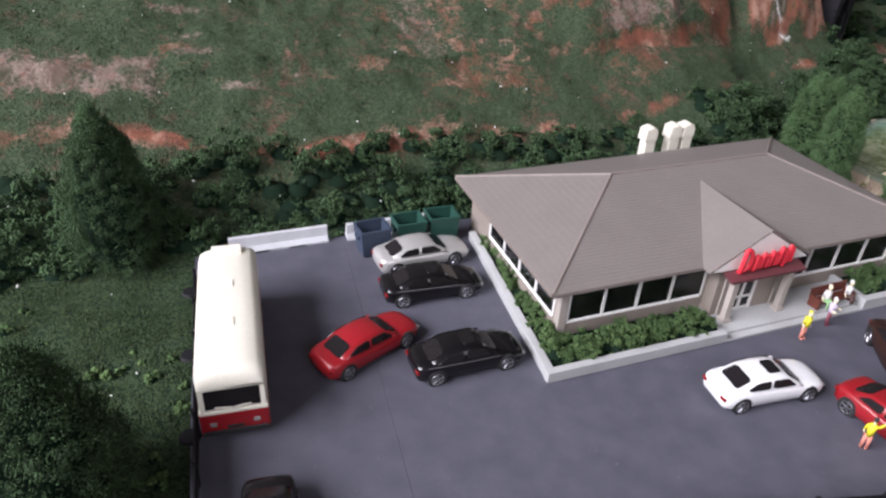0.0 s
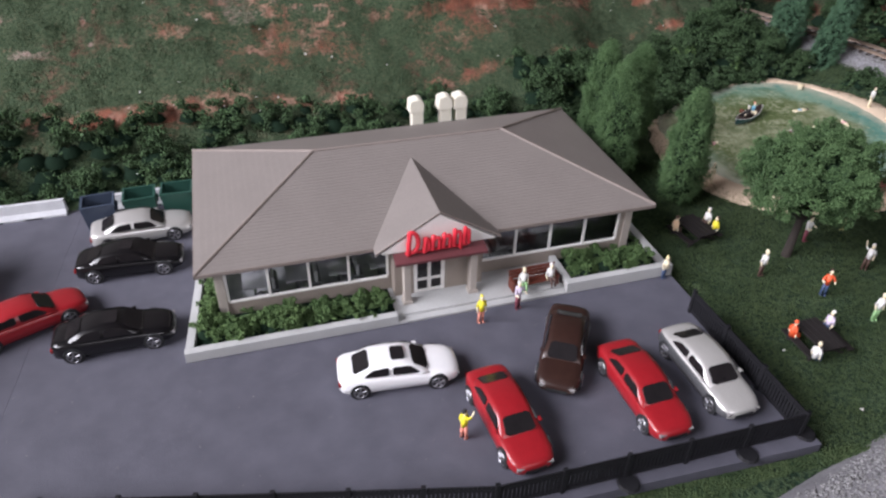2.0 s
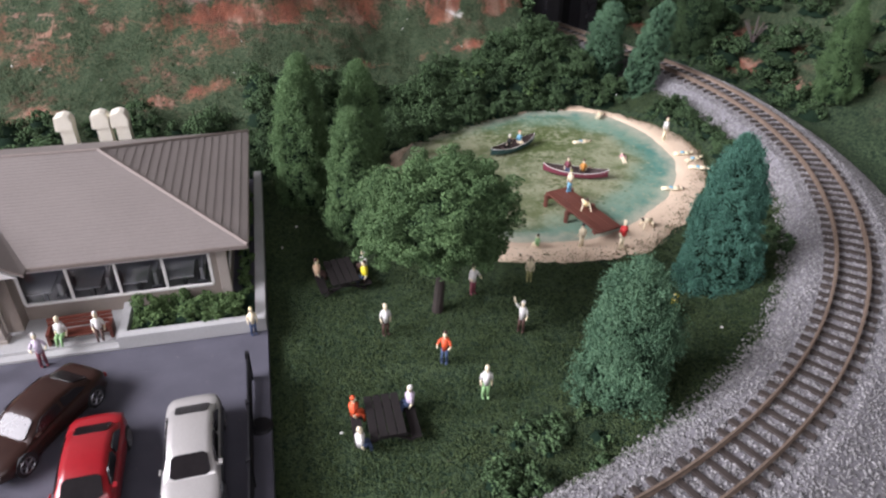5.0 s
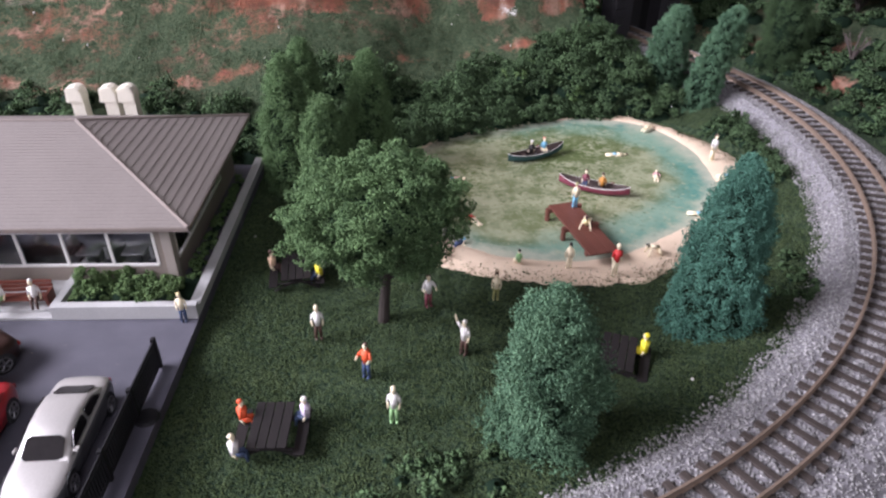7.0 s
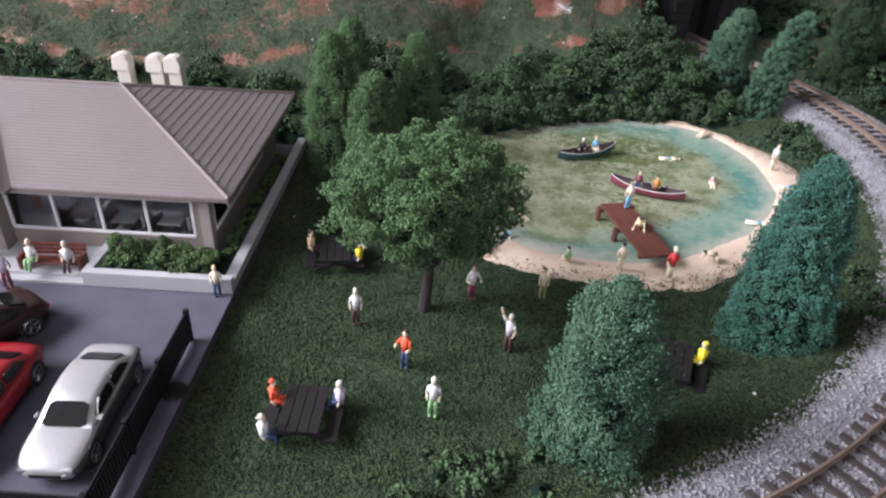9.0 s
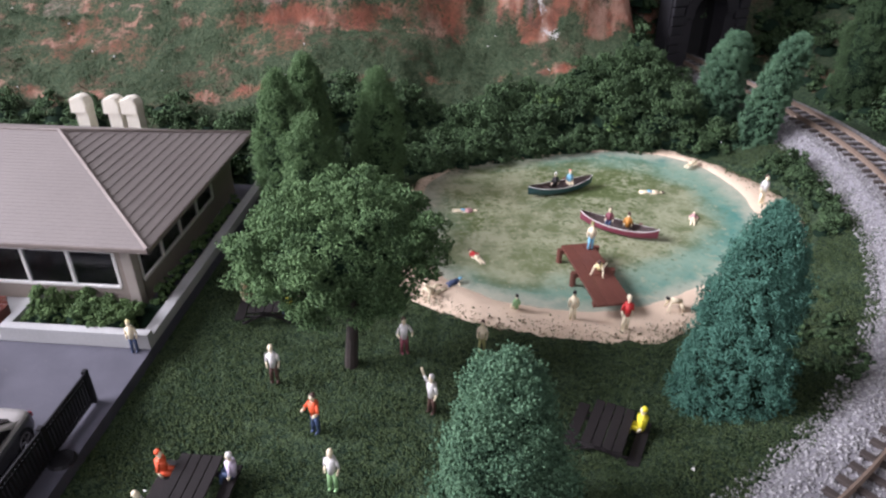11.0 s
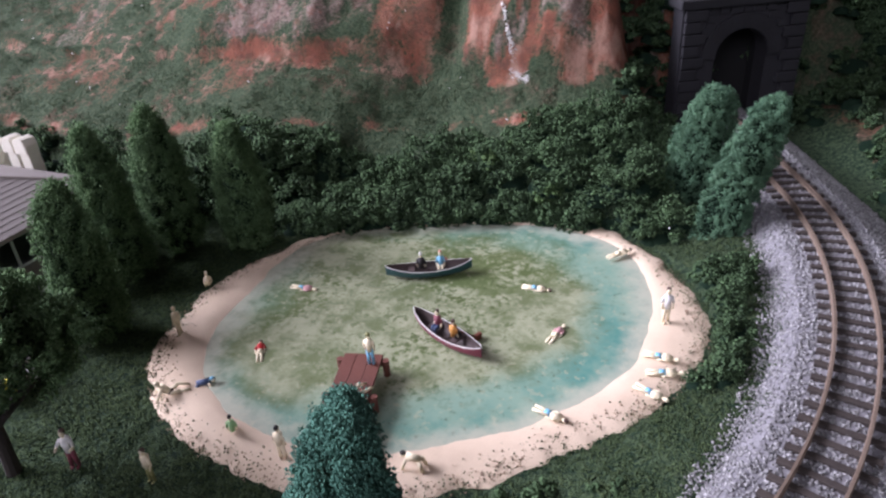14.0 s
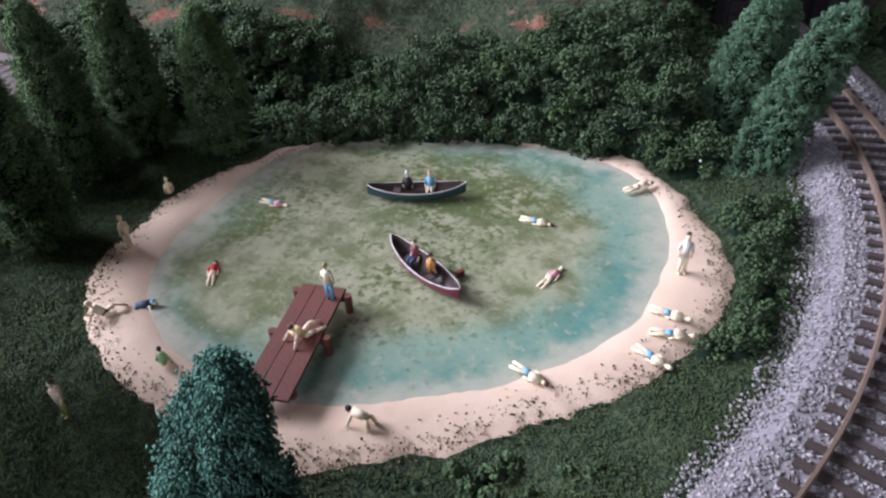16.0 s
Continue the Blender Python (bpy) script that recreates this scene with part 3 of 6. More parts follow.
def bare_ground(x, y):
    """How bare the bank is: red clay, pale rock."""
    e = terrace(x, y) - 0.6
    patch = fbm(x, y, 0.16, 4, 8.0)
    small = fbm(x, y, 0.5, 3, 12.0)
    grit = fbm(x, y, 1.3, 3, 22.0)
    def span(x0, x1, soft=1.5):
        return smooth01((x - x0) / soft + 0.5) * smooth01((x1 - x) / soft + 0.5)
    def spot(cx, cy, rx, ry):
        return np.exp(-((x - cx) / rx) ** 2 - ((y - cy) / ry) ** 2)
    # the bare rim over the hedge
    top = np.interp(x, (-22, -17.5, -14.5, -11, -6.4, -2.4, 3.2, 9.2, 13, 23, 32, 43, 47, 54), (28, 27.0, 26.0, 24.9, 23.7, 24.4, 24.8, 24.0, 23.8, 25.2, 27.5, 32.6, 31.4, 33))
    bare = np.interp(x, (-26, -20, -15, -12, -9, -6, -2, 3, 6, 9, 13, 16, 22, 25, 29, 31, 33, 36, 41, 43, 46, 48, 52), (0.3, 0.85, 0.8, 0.35, 0.75, 0.7, 1.0, 0.9, 0.4, 0.6, 0.6, 0.25, 0.6, 0.6, 0.2, 0.65, 0.6, 0.2, 0.6, 0.45, 0.85, 0.5, 0.1))
    rim = np.exp(-((y - top + 0.35 - 0.5 * small) / np.interp(x, (-20, -12, -2, 4, 9), (1.3, 0.8, 1.5, 1.2, 0.8))) ** 2) * (bare + 0.12 + 0.45 * small)
    # the terrace line, with clay slipping below it towards the bluff
    thick = 0.22 + 0.14 * smooth01((x - 18) / 8)
    line = np.exp(-(e / thick) ** 2) * (0.72 + 0.2 * smooth01((x - 20) / 8) + 0.3 * small) * span(3, 38.4)
    deep = 0.25 + 1.5 * smooth01((x - 19) / 16)
    under = smooth01((e + deep + 0.3 * small) / 0.5) * (e < 0.05) * (0.74 + 0.4 * small + 0.3 * patch) * span(17.5, 38.3, 4)
    slip = np.exp(-((e - 3.0 - 0.13 * (x - 21)) / 0.5) ** 2) * (0.85 + 0.4 * small) * span(19, 31, 2)
    face = smooth01(e / 0.3) * span(33.6, 38.5, 0.8) * (0.88 + 0.2 * small)
    foot = 0.0 + 0.5 * np.sin(1.25 * x + 0.6) + 0.3 * smooth01((x - 45.5) / 2) * smooth01((50.5 - x) / 1.5) + 0.3 * small - 2.0 * smooth01((x - 51.2) / 0.8)
    green = 0.9 * spot(42.4, 39.5, 0.9, 2.2) + 0.7 * spot(47.3, 40, 0.8, 1.8)
    slab = smooth01((e - foot + 0.6) / 0.4) * span(40.3, 54.2, 0.8) * (0.95 + 0.25 * small - 0.9 * green)
    warm = smooth01((e + 6.5) / 3.5) * (e < 0) * span(2, 27, 8) * (0.45 + 0.34 * patch + 0.28 * small + 0.2 * grit)
    upper = smooth01(e / 0.5) * span(1, 27, 7) * (0.46 + 0.5 * patch + 0.3 * small + 0.2 * grit)
    spots = 0.9 * spot(73.1, 33.5, 2.2, 1.0) + 0.8 * spot(75.1, 27.0, 1.6, 0.9) + 0.75 * spot(-3.8, 31.4, 1.1, 0.5) + 0.7 * spot(-0.1, 31.8, 1.6, 0.6) + 0.7 * spot(-15, 34.5, 2.0, 0.8)
    clay = np.maximum.reduce([rim, line, under, slip, face, slab, warm, upper, spots + 0.3 * small * (spots > 0.2)]) * (y > 18)
    rho = rail_rho(x, y)
    clay = np.maximum(clay, np.exp(-((rho - 44.6) / 1.3) ** 2) * (y > 22) * (x > 60) * (0.55 + 0.7 * patch + 0.3 * small))
    ridge = crease(x, y)
    pale = smooth01((e - foot) / 0.8) * span(40.6, 53.8) * smooth01((ridge - 0.72 + 0.5 * fbm(x, 0.5 * y, 0.3, 4, 15.0)) / 0.35)
    tan = smooth01(e / 0.4) * smooth01((4.6 - e) / 1.2) * span(20, 33.8, 5) * (0.46 + 0.4 * small + 0.4 * patch + 0.4 * grit)
    bed = np.exp(-((y - 32.6 - 0.10 * (-20 - x) - 0.8 * small) / 1.9) ** 4) * span(-34, -15.6, 2)
    west = (0.80 + 0.4 * small + 0.4 * grit) * np.maximum.reduce([bed, spot(-13.4, 33.7, 2.6, 0.5), 0.9 * spot(-10.4, 30.9, 2.2, 0.6), 0.9 * spot(-13.8, 35.7, 1.8, 0.5), 0.9 * spot(-15, 38.8, 3.5, 0.7)])
    west = np.maximum(west, smooth01((e + 0.1) / 0.6) * span(2, 13.6, 3.5) * (0.46 + 0.5 * fbm(1.6 * x + 0.3 * y, 0.35 * y, 0.4, 4, 9.0) + 0.3 * grit))
    vein = np.exp(-((x + 6.4 - 0.28 * (32.4 - y) - 0.1 * small) / 0.13) ** 2) * span(-8, -4) * smooth01((34 - y) / 0.6) * smooth01((y - 30) / 0.6)
    rock = np.maximum.reduce([pale, tan, west, vein, 0.9 * spot(52.6, 38.0, 0.9, 2.0) + 0.2 * small])
    gully = np.exp(-((x - 39.4 + 0.3 * small) / 0.9) ** 2)
    return clay * (1 - 0.95 * gully) * (1 - 0.8 * smooth01((rock - 0.4) / 0.3) * (e > 0.2)), rock * (1 - gully)


def ground_sheet():
    xs = np.concatenate([np.arange(-110, -45, 2.5), np.arange(-45, 92, 0.4), np.arange(92, 151, 2.5)])
    ys = np.concatenate([np.arange(-70, -18, 2.5), np.arange(-18, 16, 0.8), np.arange(16, 62, 0.36), np.arange(62, 111, 2.5)])
    gx, gy = np.meshgrid(xs, ys)
    z = ground_height(gx, gy)
    v = np.stack([gx, gy, z], -1).reshape(-1, 3)
    i = np.arange(len(ys) - 1)[:, None] * len(xs) + np.arange(len(xs) - 1)[None]
    f = np.stack([i, i + 1, i + 1 + len(xs), i + len(xs)], -1).reshape(-1, 4)
    g = from_arrays("ground", v, f, GROUND, smooth=True)
    for name, value in zip(("clay", "rock"), bare_ground(gx, gy)):
        g.data.attributes.new(name, "FLOAT", "POINT").data.foreach_set("value", value.ravel().astype(np.float32))
    tagged(g, "green turf scenery rising to a bank of red clay and pale rock", "ground", kind="structure")


ground_sheet()


def pond():
    th = np.linspace(0, 2 * np.pi, 420, endpoint=False)
    outer, inner = radius(th, BEACH), radius(th, WATERLINE) + 0.3 * fbm(30 * np.cos(th), 30 * np.sin(th), 0.11, 4, 33.0)
    rings = []
    for s, z in ((-0.15, -0.75), (0.0, -0.57), (0.12, -0.48), (0.3, -0.39), (0.6, -0.33), (1.0, -0.40), (1.25, -0.75)):
        r = outer + (inner - outer) * s + (1 - s) * 0.55 * fbm(40 * np.cos(th), 40 * np.sin(th), 0.16, 5, 31.0)
        rings.append(np.stack([POND[0] + r * np.cos(th), POND[1] + r * np.sin(th), np.full_like(th, z)], 1))
    v = np.concatenate(rings)
    k = len(th)
    f = [(a * k + i, a * k + (i + 1) % k, (a + 1) * k + (i + 1) % k, (a + 1) * k + i) for a in range(len(rings) - 1) for i in range(k)]
    tagged(from_arrays("beach", v, f, SAND, smooth=True), "pale pinkish sand beach with dark grit at its rim", "beach", kind="structure")
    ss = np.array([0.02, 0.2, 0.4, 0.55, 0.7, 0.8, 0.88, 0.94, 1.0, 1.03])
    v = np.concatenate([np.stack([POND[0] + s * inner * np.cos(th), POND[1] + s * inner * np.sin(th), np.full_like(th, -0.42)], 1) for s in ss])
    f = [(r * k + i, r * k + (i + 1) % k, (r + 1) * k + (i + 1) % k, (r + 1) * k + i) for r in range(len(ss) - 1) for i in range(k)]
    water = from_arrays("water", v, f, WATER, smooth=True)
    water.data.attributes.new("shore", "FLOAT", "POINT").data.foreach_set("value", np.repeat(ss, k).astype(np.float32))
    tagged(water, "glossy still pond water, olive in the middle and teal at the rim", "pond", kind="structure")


pond()


def lot():
    """Two painted slabs that meet in a narrow seam."""
    for pts in (((-15.4, 16.2), (-16.6, 0.0), (-17.2, -14.0), (-9.0, -14.0), (-8.512, -7.2), (-6.432, 16.2)),
                ((-6.42, 16.2), (-8.5, -7.2), (9.5, -12.0), (27.1, -12.6), (27.0, 15.9))):
        bm = bmesh.new()
        top = [bm.verts.new((x, y, 0.0)) for x, y in pts]
        low = [bm.verts.new((x, y, -0.7)) for x, y in pts]
        bm.faces.new(top)
        for i in range(len(pts)):
            j = (i + 1) % len(pts)
            bm.faces.new((top[i], low[i], low[j], top[j]))
        bmesh.ops.recalc_face_normals(bm, faces=bm.faces)
        tagged(part("road", bm, ASPHALT), "dark grey painted asphalt parking lot slab", "parking lot", kind="structure")
    n = 420
    x, y = rng.uniform(-15.5, 26, n), rng.uniform(-11, 1, n) + 12 * (rng.uniform(0, 1, n) < 0.2)
    ok = (x < -1) | (y < -0.2)
    v, f = chips(np.stack([x, y, np.full(n, 0.01)], 1)[ok], 0.022 * rng.uniform(0.5, 1.4, ok.sum()), 0.5)
    tagged(from_arrays("dust_specks", v, f, TRIM), "pale dust specks on the parking lot", "dust", kind="stuff")


lot()


# ---- room ----
def room():
    x0, x1, y0, y1, z0, z1 = -280, 330, -300, 210, -95, 290
    def wall(name, *b):
        tagged(part(name, B(*b), ROOM), "plain pale room wall", "wall", kind="structure")
    wall("wall_east", x1, x1 + 12, y0, y1, z0, z1)
    wall("wall_north", x0, x1, y1, y1 + 12, z0, z1)
    # West opening is inferred; the south one is added for the fill lamp.
    for nm, (a0, a1, w0, w1) in (("wall_west", (y0, y1, -170, 90)), ("wall_south", (x0, x1, -50, 170))):
        bm = bmesh.new()
        for p0, p1, q0, q1 in ((a0, a1, z0, 120), (a0, a1, 275, z1), (a0, w0, 120, 275), (w1, a1, 120, 275)):
            if nm == "wall_west":
                box(bm, x0 - 12, x0, p0, p1, q0, q1)
            else:
                box(bm, p0, p1, y0 - 12, y0, q0, q1)
        tagged(part(nm, bm, ROOM), "plain pale room wall with an assumed window opening", "wall", kind="structure")
    tagged(part("floor", B(x0, x1, y0, y1, z0 - 5, z0), CARPET), "plain brown room floor", "floor", kind="structure")
    tagged(part("ceiling", B(x0 - 12, x1 + 12, y0 - 12, y1 + 12, z1, z1 + 8), ROOM), "plain pale ceiling", "ceiling", kind="structure")


room()


def benchwork():
    """The table that carries the layout."""
    t = thing("layout_table", Matrix(), "plain wooden benchwork table under the model layout", "table")
    part("tabletop", B(-109, 149, -69, 109, -5.2, -3.2, bevel=0.2), BENCHWOOD, t)
    for y in (-69.5, 108.5):
        part("fascia", B(-109, 149, y, y + 1.0, -14, -1.4, bevel=0.1), BENCHWOOD, t)
    for x in (-110, 149):
        part("fascia", B(x, x + 1.0, -69.5, 109.5, -14, -1.4, bevel=0.1), BENCHWOOD, t)
    for x in (-100, 20, 140):
        for y in (-60, 100):
            part("leg", B(x - 4, x + 4, y - 4, y + 4, -95, -5.2, bevel=0.3), BENCHWOOD, t)


BENCHWOOD = mat("bench_timber", (0.36, 0.25, 0.15), (0.27, 0.18, 0.11), 0.7, 90, 9, 0.2)
benchwork()


# ---- railway ----
def on_loop(s, off=0.0):
    """A point on the track's middle line, s cm from the foot of the loop, positive round it and negative along the straight."""
    x, y = np.interp(s, RUN, LINE[:, 0]), np.interp(s, RUN, LINE[:, 1])
    tx, ty = np.interp(s + 0.4, RUN, LINE[:, 0]) - np.interp(s - 0.4, RUN, LINE[:, 0]), np.interp(s + 0.4, RUN, LINE[:, 1]) - np.interp(s - 0.4, RUN, LINE[:, 1])
    k = np.hypot(tx, ty)
    return (float(x + off * ty / k), float(y - off * tx / k), math.degrees(math.atan2(ty, tx)))


LOOP_END = float(RUN[-1]) - 0.6
BED = 0.95
BED_PROFILE = ((-4.2, -0.9), (-3.3, 0.15), (-2.0, 1.36), (0, 1.45), (2.0, 1.36), (4.4, 0.0), (5.6, -0.9))



def railway():
    track = thing("railway_track", Matrix(), "model railway track with rusty rails on dark sleepers in grey ballast", "railway track")
    ss = np.arange(-70, LOOP_END + 0.1, 0.8)
    for off in (0.76, -0.76):
        prof = ((-0.08, 0.60), (0.08, 0.60), (0.03, 0.68), (0.03, 0.80), (0.045, 0.83), (0.045, 0.90), (-0.045, 0.90), (-0.045, 0.83), (-0.03, 0.80), (-0.03, 0.68))
        rings = []
        for s in ss:
            rings.append([(*on_loop(s, off + px)[:2], pz + BED) for px, pz in prof])
        part("rail", loft(bmesh.new(), rings), RAIL, track)
    first = None
    for i, s in enumerate(np.arange(-60, LOOP_END, 0.82)):
        x, y, a = on_loop(s)
        m = put(x, y, BED, a + random.uniform(-1.5, 1.5))
        if first is None:
            first = part("sleeper", B(-0.13, 0.13, -1.33, 1.33, 0.40, 0.62, bevel=0.02), TIE, track, at=m)
        else:
            share("sleeper", first, track, m)
    rings = []
    for s in ss:
        rings.append([(*on_loop(s, o)[:2], z) for o, z in BED_PROFILE])
    part("ballast_bed", loft(bmesh.new(), rings, close=False, caps=False), BALLAST, track)
    n = 70000
    s = rng.uniform(-30, LOOP_END, n)
    o = rng.uniform(-3.5, 5.2, n)
    o = np.where(o < -2.9, o + 0.5 * rng.uniform(0, 1, n) ** 2, o)
    cx, cy = np.interp(s, RUN, LINE[:, 0]), np.interp(s, RUN, LINE[:, 1])
    tx, ty = np.interp(s + 0.4, RUN, LINE[:, 0]) - np.interp(s - 0.4, RUN, LINE[:, 0]), np.interp(s + 0.4, RUN, LINE[:, 1]) - np.interp(s - 0.4, RUN, LINE[:, 1])
    k = np.hypot(tx, ty)
    px, py = cx + o * ty / k, cy - o * tx / k
    pz = np.maximum(np.interp(o, *zip(*BED_PROFILE)), ground_height(px, py)) + 0.02
    v, f = chips(np.stack([px, py, pz], 1), 0.088, 0.8)
    st = from_arrays("ballast_gravel", v, f, STONE, track)
    tagged(st, kind="stuff")


railway()


# ---- restaurant ----
EAVE, RIDGE = 3.55, 6.0
RX0, RX1, RY0, RY1 = 1.0, 26.6, 2.3, 15.7


def slab_face(bm, pts, thick):
    """A roof plane with thickness, from its upper corners."""
    top = [bm.verts.new(p) for p in pts]
    low = [bm.verts.new((p[0], p[1], p[2] - thick)) for p in pts]
    bm.faces.new(top)
    bm.faces.new(low[::-1])
    k = len(pts)
    for i in range(k):
        bm.faces.new((top[i], low[i], low[(i + 1) % k], top[(i + 1) % k]))
    bmesh.ops.recalc_face_normals(bm, faces=bm.faces)
    return bm


def framed_opening(bm, x0, x1, z0, z1, y0, y1, wx0, wx1, wz0, wz1):
    """A wall along x with one opening through it."""
    box(bm, x0, wx0, y0, y1, z0, z1)
    box(bm, wx1, x1, y0, y1, z0, z1)
    box(bm, wx0, wx1, y0, y1, z0, wz0)
    box(bm, wx0, wx1, y0, y1, wz1, z1)
    return bm


def restaurant():
    h = thing("restaurant", Matrix(), "single-storey tan model restaurant with a brown hipped roof and white gable", "restaurant")
    X0, X1, Y0, Y1 = 1.9, 25.4, 2.75, 14.8
    z0, z1, sill, head = 0.0, 3.3, 1.1, 3.05
    # walls with window bands
    part("front_wall", framed_opening(bmesh.new(), X0, 11.0, z0, z1, Y0, Y0 + 0.25, X0 + 0.45, 10.8, sill, head), WALL_TAN, h)
    part("front_wall", framed_opening(bmesh.new(), 16.0, X1, z0, z1, Y0, Y0 + 0.25, 16.1, X1 - 0.75, sill, head), WALL_TAN, h)
    for x, w in ((X0, "left"), (X1, "right")):
        bm = framed_opening(bmesh.new(), Y0 + 0.25, Y1 - 0.25, z0, z1, -0.125, 0.125, Y0 + 0.7, Y1 - 3.0, sill, head)
        bmesh.ops.transform(bm, matrix=Matrix.Translation((x + (0.125 if w == "left" else -0.125), 0, 0)) @ Matrix.Rotation(math.pi / 2, 4, "Z"), verts=bm.verts)
        part("side_wall", bm, WALL_TAN, h)
    part("back_wall", B(X0, X1, Y1 - 0.25, Y1, z0, z1), WALL_TAN, h)
    part("floor_slab", B(X0 + 0.25, X1 - 0.25, Y0 + 0.25, Y1 - 0.25, 0.0, 0.25), INTERIOR, h)
    part("inner_wall", B(X0 + 0.3, X1 - 0.3, Y0 + 5.0, Y0 + 5.2, 0.25, z1), INTERIOR, h)
    # window frames, mullions and panes
    def band(a0, a1, n, m):
        w = part("window", B(a0, a1, -0.06, 0.06, sill, sill + 0.13, bevel=0.02), WHITE, h, "white window frame", at=m)
        part("window_head", B(a0, a1, -0.05, 0.05, head - 0.08, head), WHITE, w)
        for i in range(n + 1):
            x = a0 + (a1 - a0) * i / n
            part("mullion", B(x - 0.07, x + 0.07, -0.05, 0.05, sill + 0.12, head - 0.07, bevel=0.015), WHITE, w)
            if i < n:
                pn = part("pane", B(x + 0.07, x + (a1 - a0) / n - 0.07, 0.0, 0.02, sill + 0.12, head - 0.07), CLEAR, w)
                pn.visible_shadow = False
    band(X0 + 0.45, 10.8, 4, put(0, Y0 + 0.02))
    band(16.1, X1 - 0.75, 4, put(0, Y0 + 0.02))
    band(Y0 + 0.7, Y1 - 3.0, 4, put(X0 + 0.02, 0, 0, 90))
    band(Y0 + 0.7, Y1 - 3.0, 4, put(X1 - 0.02, 0, 0, 90))
    # corner posts
    for x in (X0 + 0.15, X1 - 0.15):
        part("corner_post", B(x - 0.24, x + 0.24, Y0 - 0.08, Y0 + 0.4, 0.0, 3.3, bevel=0.03), TRIM, h)
    # hip roof, one slab for each slope
    rz, ry = RIDGE, 9.1
    lx, rx = 8.0, 19.4
    A, Bp, C, D = (RX0, RY0, EAVE), (RX1, RY0, EAVE), (RX1, RY1, EAVE), (RX0, RY1, EAVE)
    L, R = (lx, ry, rz), (rx, ry, rz)
    for pts in ((A, Bp, R, L), (Bp, C, R), (C, D, L, R), (D, A, L)):
        part("roof", slab_face(bmesh.new(), pts, 0.16), ROOF, h)
    # shingle courses, each a low lip across its slope
    for i in range(1, 34):
        s = i / 34
        y, z = RY0 + (ry - RY0) * s, EAVE + (rz - EAVE) * s
        xa, xb = RX0 + (lx - RX0) * s, RX1 + (rx - RX1) * s
        bm = bmesh.new()
        loft(bm, [[(x, y - 0.02, z - 0.05), (x, y - 0.02, z + 0.004), (x, y + 0.12, z + 0.044), (x, y + 0.12, z - 0.03)] for x in (xa + 0.08, xb - 0.08)])
        part("shingle_course", bm, ROOF, h)
    for i in range(1, 18):
        s = i / 18
        z = EAVE + (rz - EAVE) * s
        ya, yb = RY0 + (ry - RY0) * s, RY1 + (ry - RY1) * s
        for ex, tx, k in ((RX1, rx, 1), (RX0, lx, -1)):
            x = ex + (tx - ex) * s
            bm = bmesh.new()
            loft(bm, [[(x + k * 0.02, y, z - 0.06), (x + k * 0.02, y, z + 0.012), (x - k * 0.22, y, z + 0.080), (x - k * 0.22, y, z - 0.02)] for y in (ya + 0.08, yb - 0.08)])
            part("shingle_course", bm, ROOF, h)
    for p, q in ((A, L), (Bp, R), (C, R), (D, L), (L, R)):
        part("hip_cap", rod(bmesh.new(), p, q, 0.09, seg=8), ROOF_EDGE, h)
    for p, q in ((A, Bp), (Bp, C), (C, D), (D, A)):
        e = bmesh.new()
        box(e, min(p[0], q[0]) - 0.05, max(p[0], q[0]) + 0.05, min(p[1], q[1]) - 0.05, max(p[1], q[1]) + 0.05, EAVE - 0.24, EAVE - 0.02, bevel=0.03)
        part("fascia", e, ROOF_EDGE, h)
    # entrance block, gable and steps
    ex0, ex1, ey = 11.0, 16.0, 1.95
    bm = bmesh.new()
    box(bm, ex0, 12.1, ey, ey + 0.25, 0.0, 3.3)
    box(bm, 13.8, ex1, ey, ey + 0.25, 0.0, 3.3)
    box(bm, 12.1, 13.8, ey, ey + 0.25, 2.6, 3.3)
    box(bm, ex0, ex0 + 0.2, ey + 0.25, 2.75, 0.0, 3.3)
    box(bm, ex1 - 0.2, ex1, ey + 0.25, 2.75, 0.0, 3.3)
    part("entrance_wall", bm, WALL_TAN, h)
    for x in (11.55, 15.25):
        p = part("pillar", B(x - 0.19, x + 0.19, 1.15, 1.53, 0.32, 3.2, bevel=0.03), TRIM, h)
        part("pillar_foot", B(x - 0.27, x + 0.27, 1.07, 1.61, 0.3, 0.52, bevel=0.02), TRIM, p)
        part("pilaster", B(x - 0.12, x + 0.12, ey - 0.12, ey - 0.003, 0.32, 3.2, bevel=0.02), TRIM, p)
    door = part("door", B(12.1, 13.8, ey + 0.05, ey + 0.15, 0.32, 2.6), GLASS, h, "dark glazed double door")
    for x in (12.18, 12.95, 13.72):
        part("stile", B(x - 0.10, x + 0.10, ey - 0.01, ey + 0.17, 0.32, 2.6, bevel=0.015), WHITE, door)
    for z in (0.42, 1.2, 2.5):
        part("door_rail", B(12.1, 13.8, ey, ey + 0.16, z - 0.08, z + 0.08, bevel=0.015), WHITE, door)
    gy, gz, gx = 1.75, 5.55, 13.45
    g0, g1 = 10.0, 16.9
    loft(bm := bmesh.new(), [[(g0 + 0.3, y, EAVE - 0.12), (g1 - 0.3, y, EAVE - 0.12), (gx, y, gz - 0.14)] for y in (gy - 0.03, gy + 0.3)])
    part("gable", bm, WHITE, h, "white triangular gable")
    back = 7.9
    for a in (g0, g1):
        pts = ((a, gy, EAVE - 0.05), (gx, gy, gz), (gx, back, gz), (a, RY0 + 0.35, EAVE + 0.02))
        part("gable_roof", slab_face(bmesh.new(), pts if a == g1 else pts[::-1], 0.13), ROOF, h)
        rim = rod(bmesh.new(), pts[0], pts[1], 0.05, seg=6)
        part("gable_trim", rim, ROOF_EDGE, h)
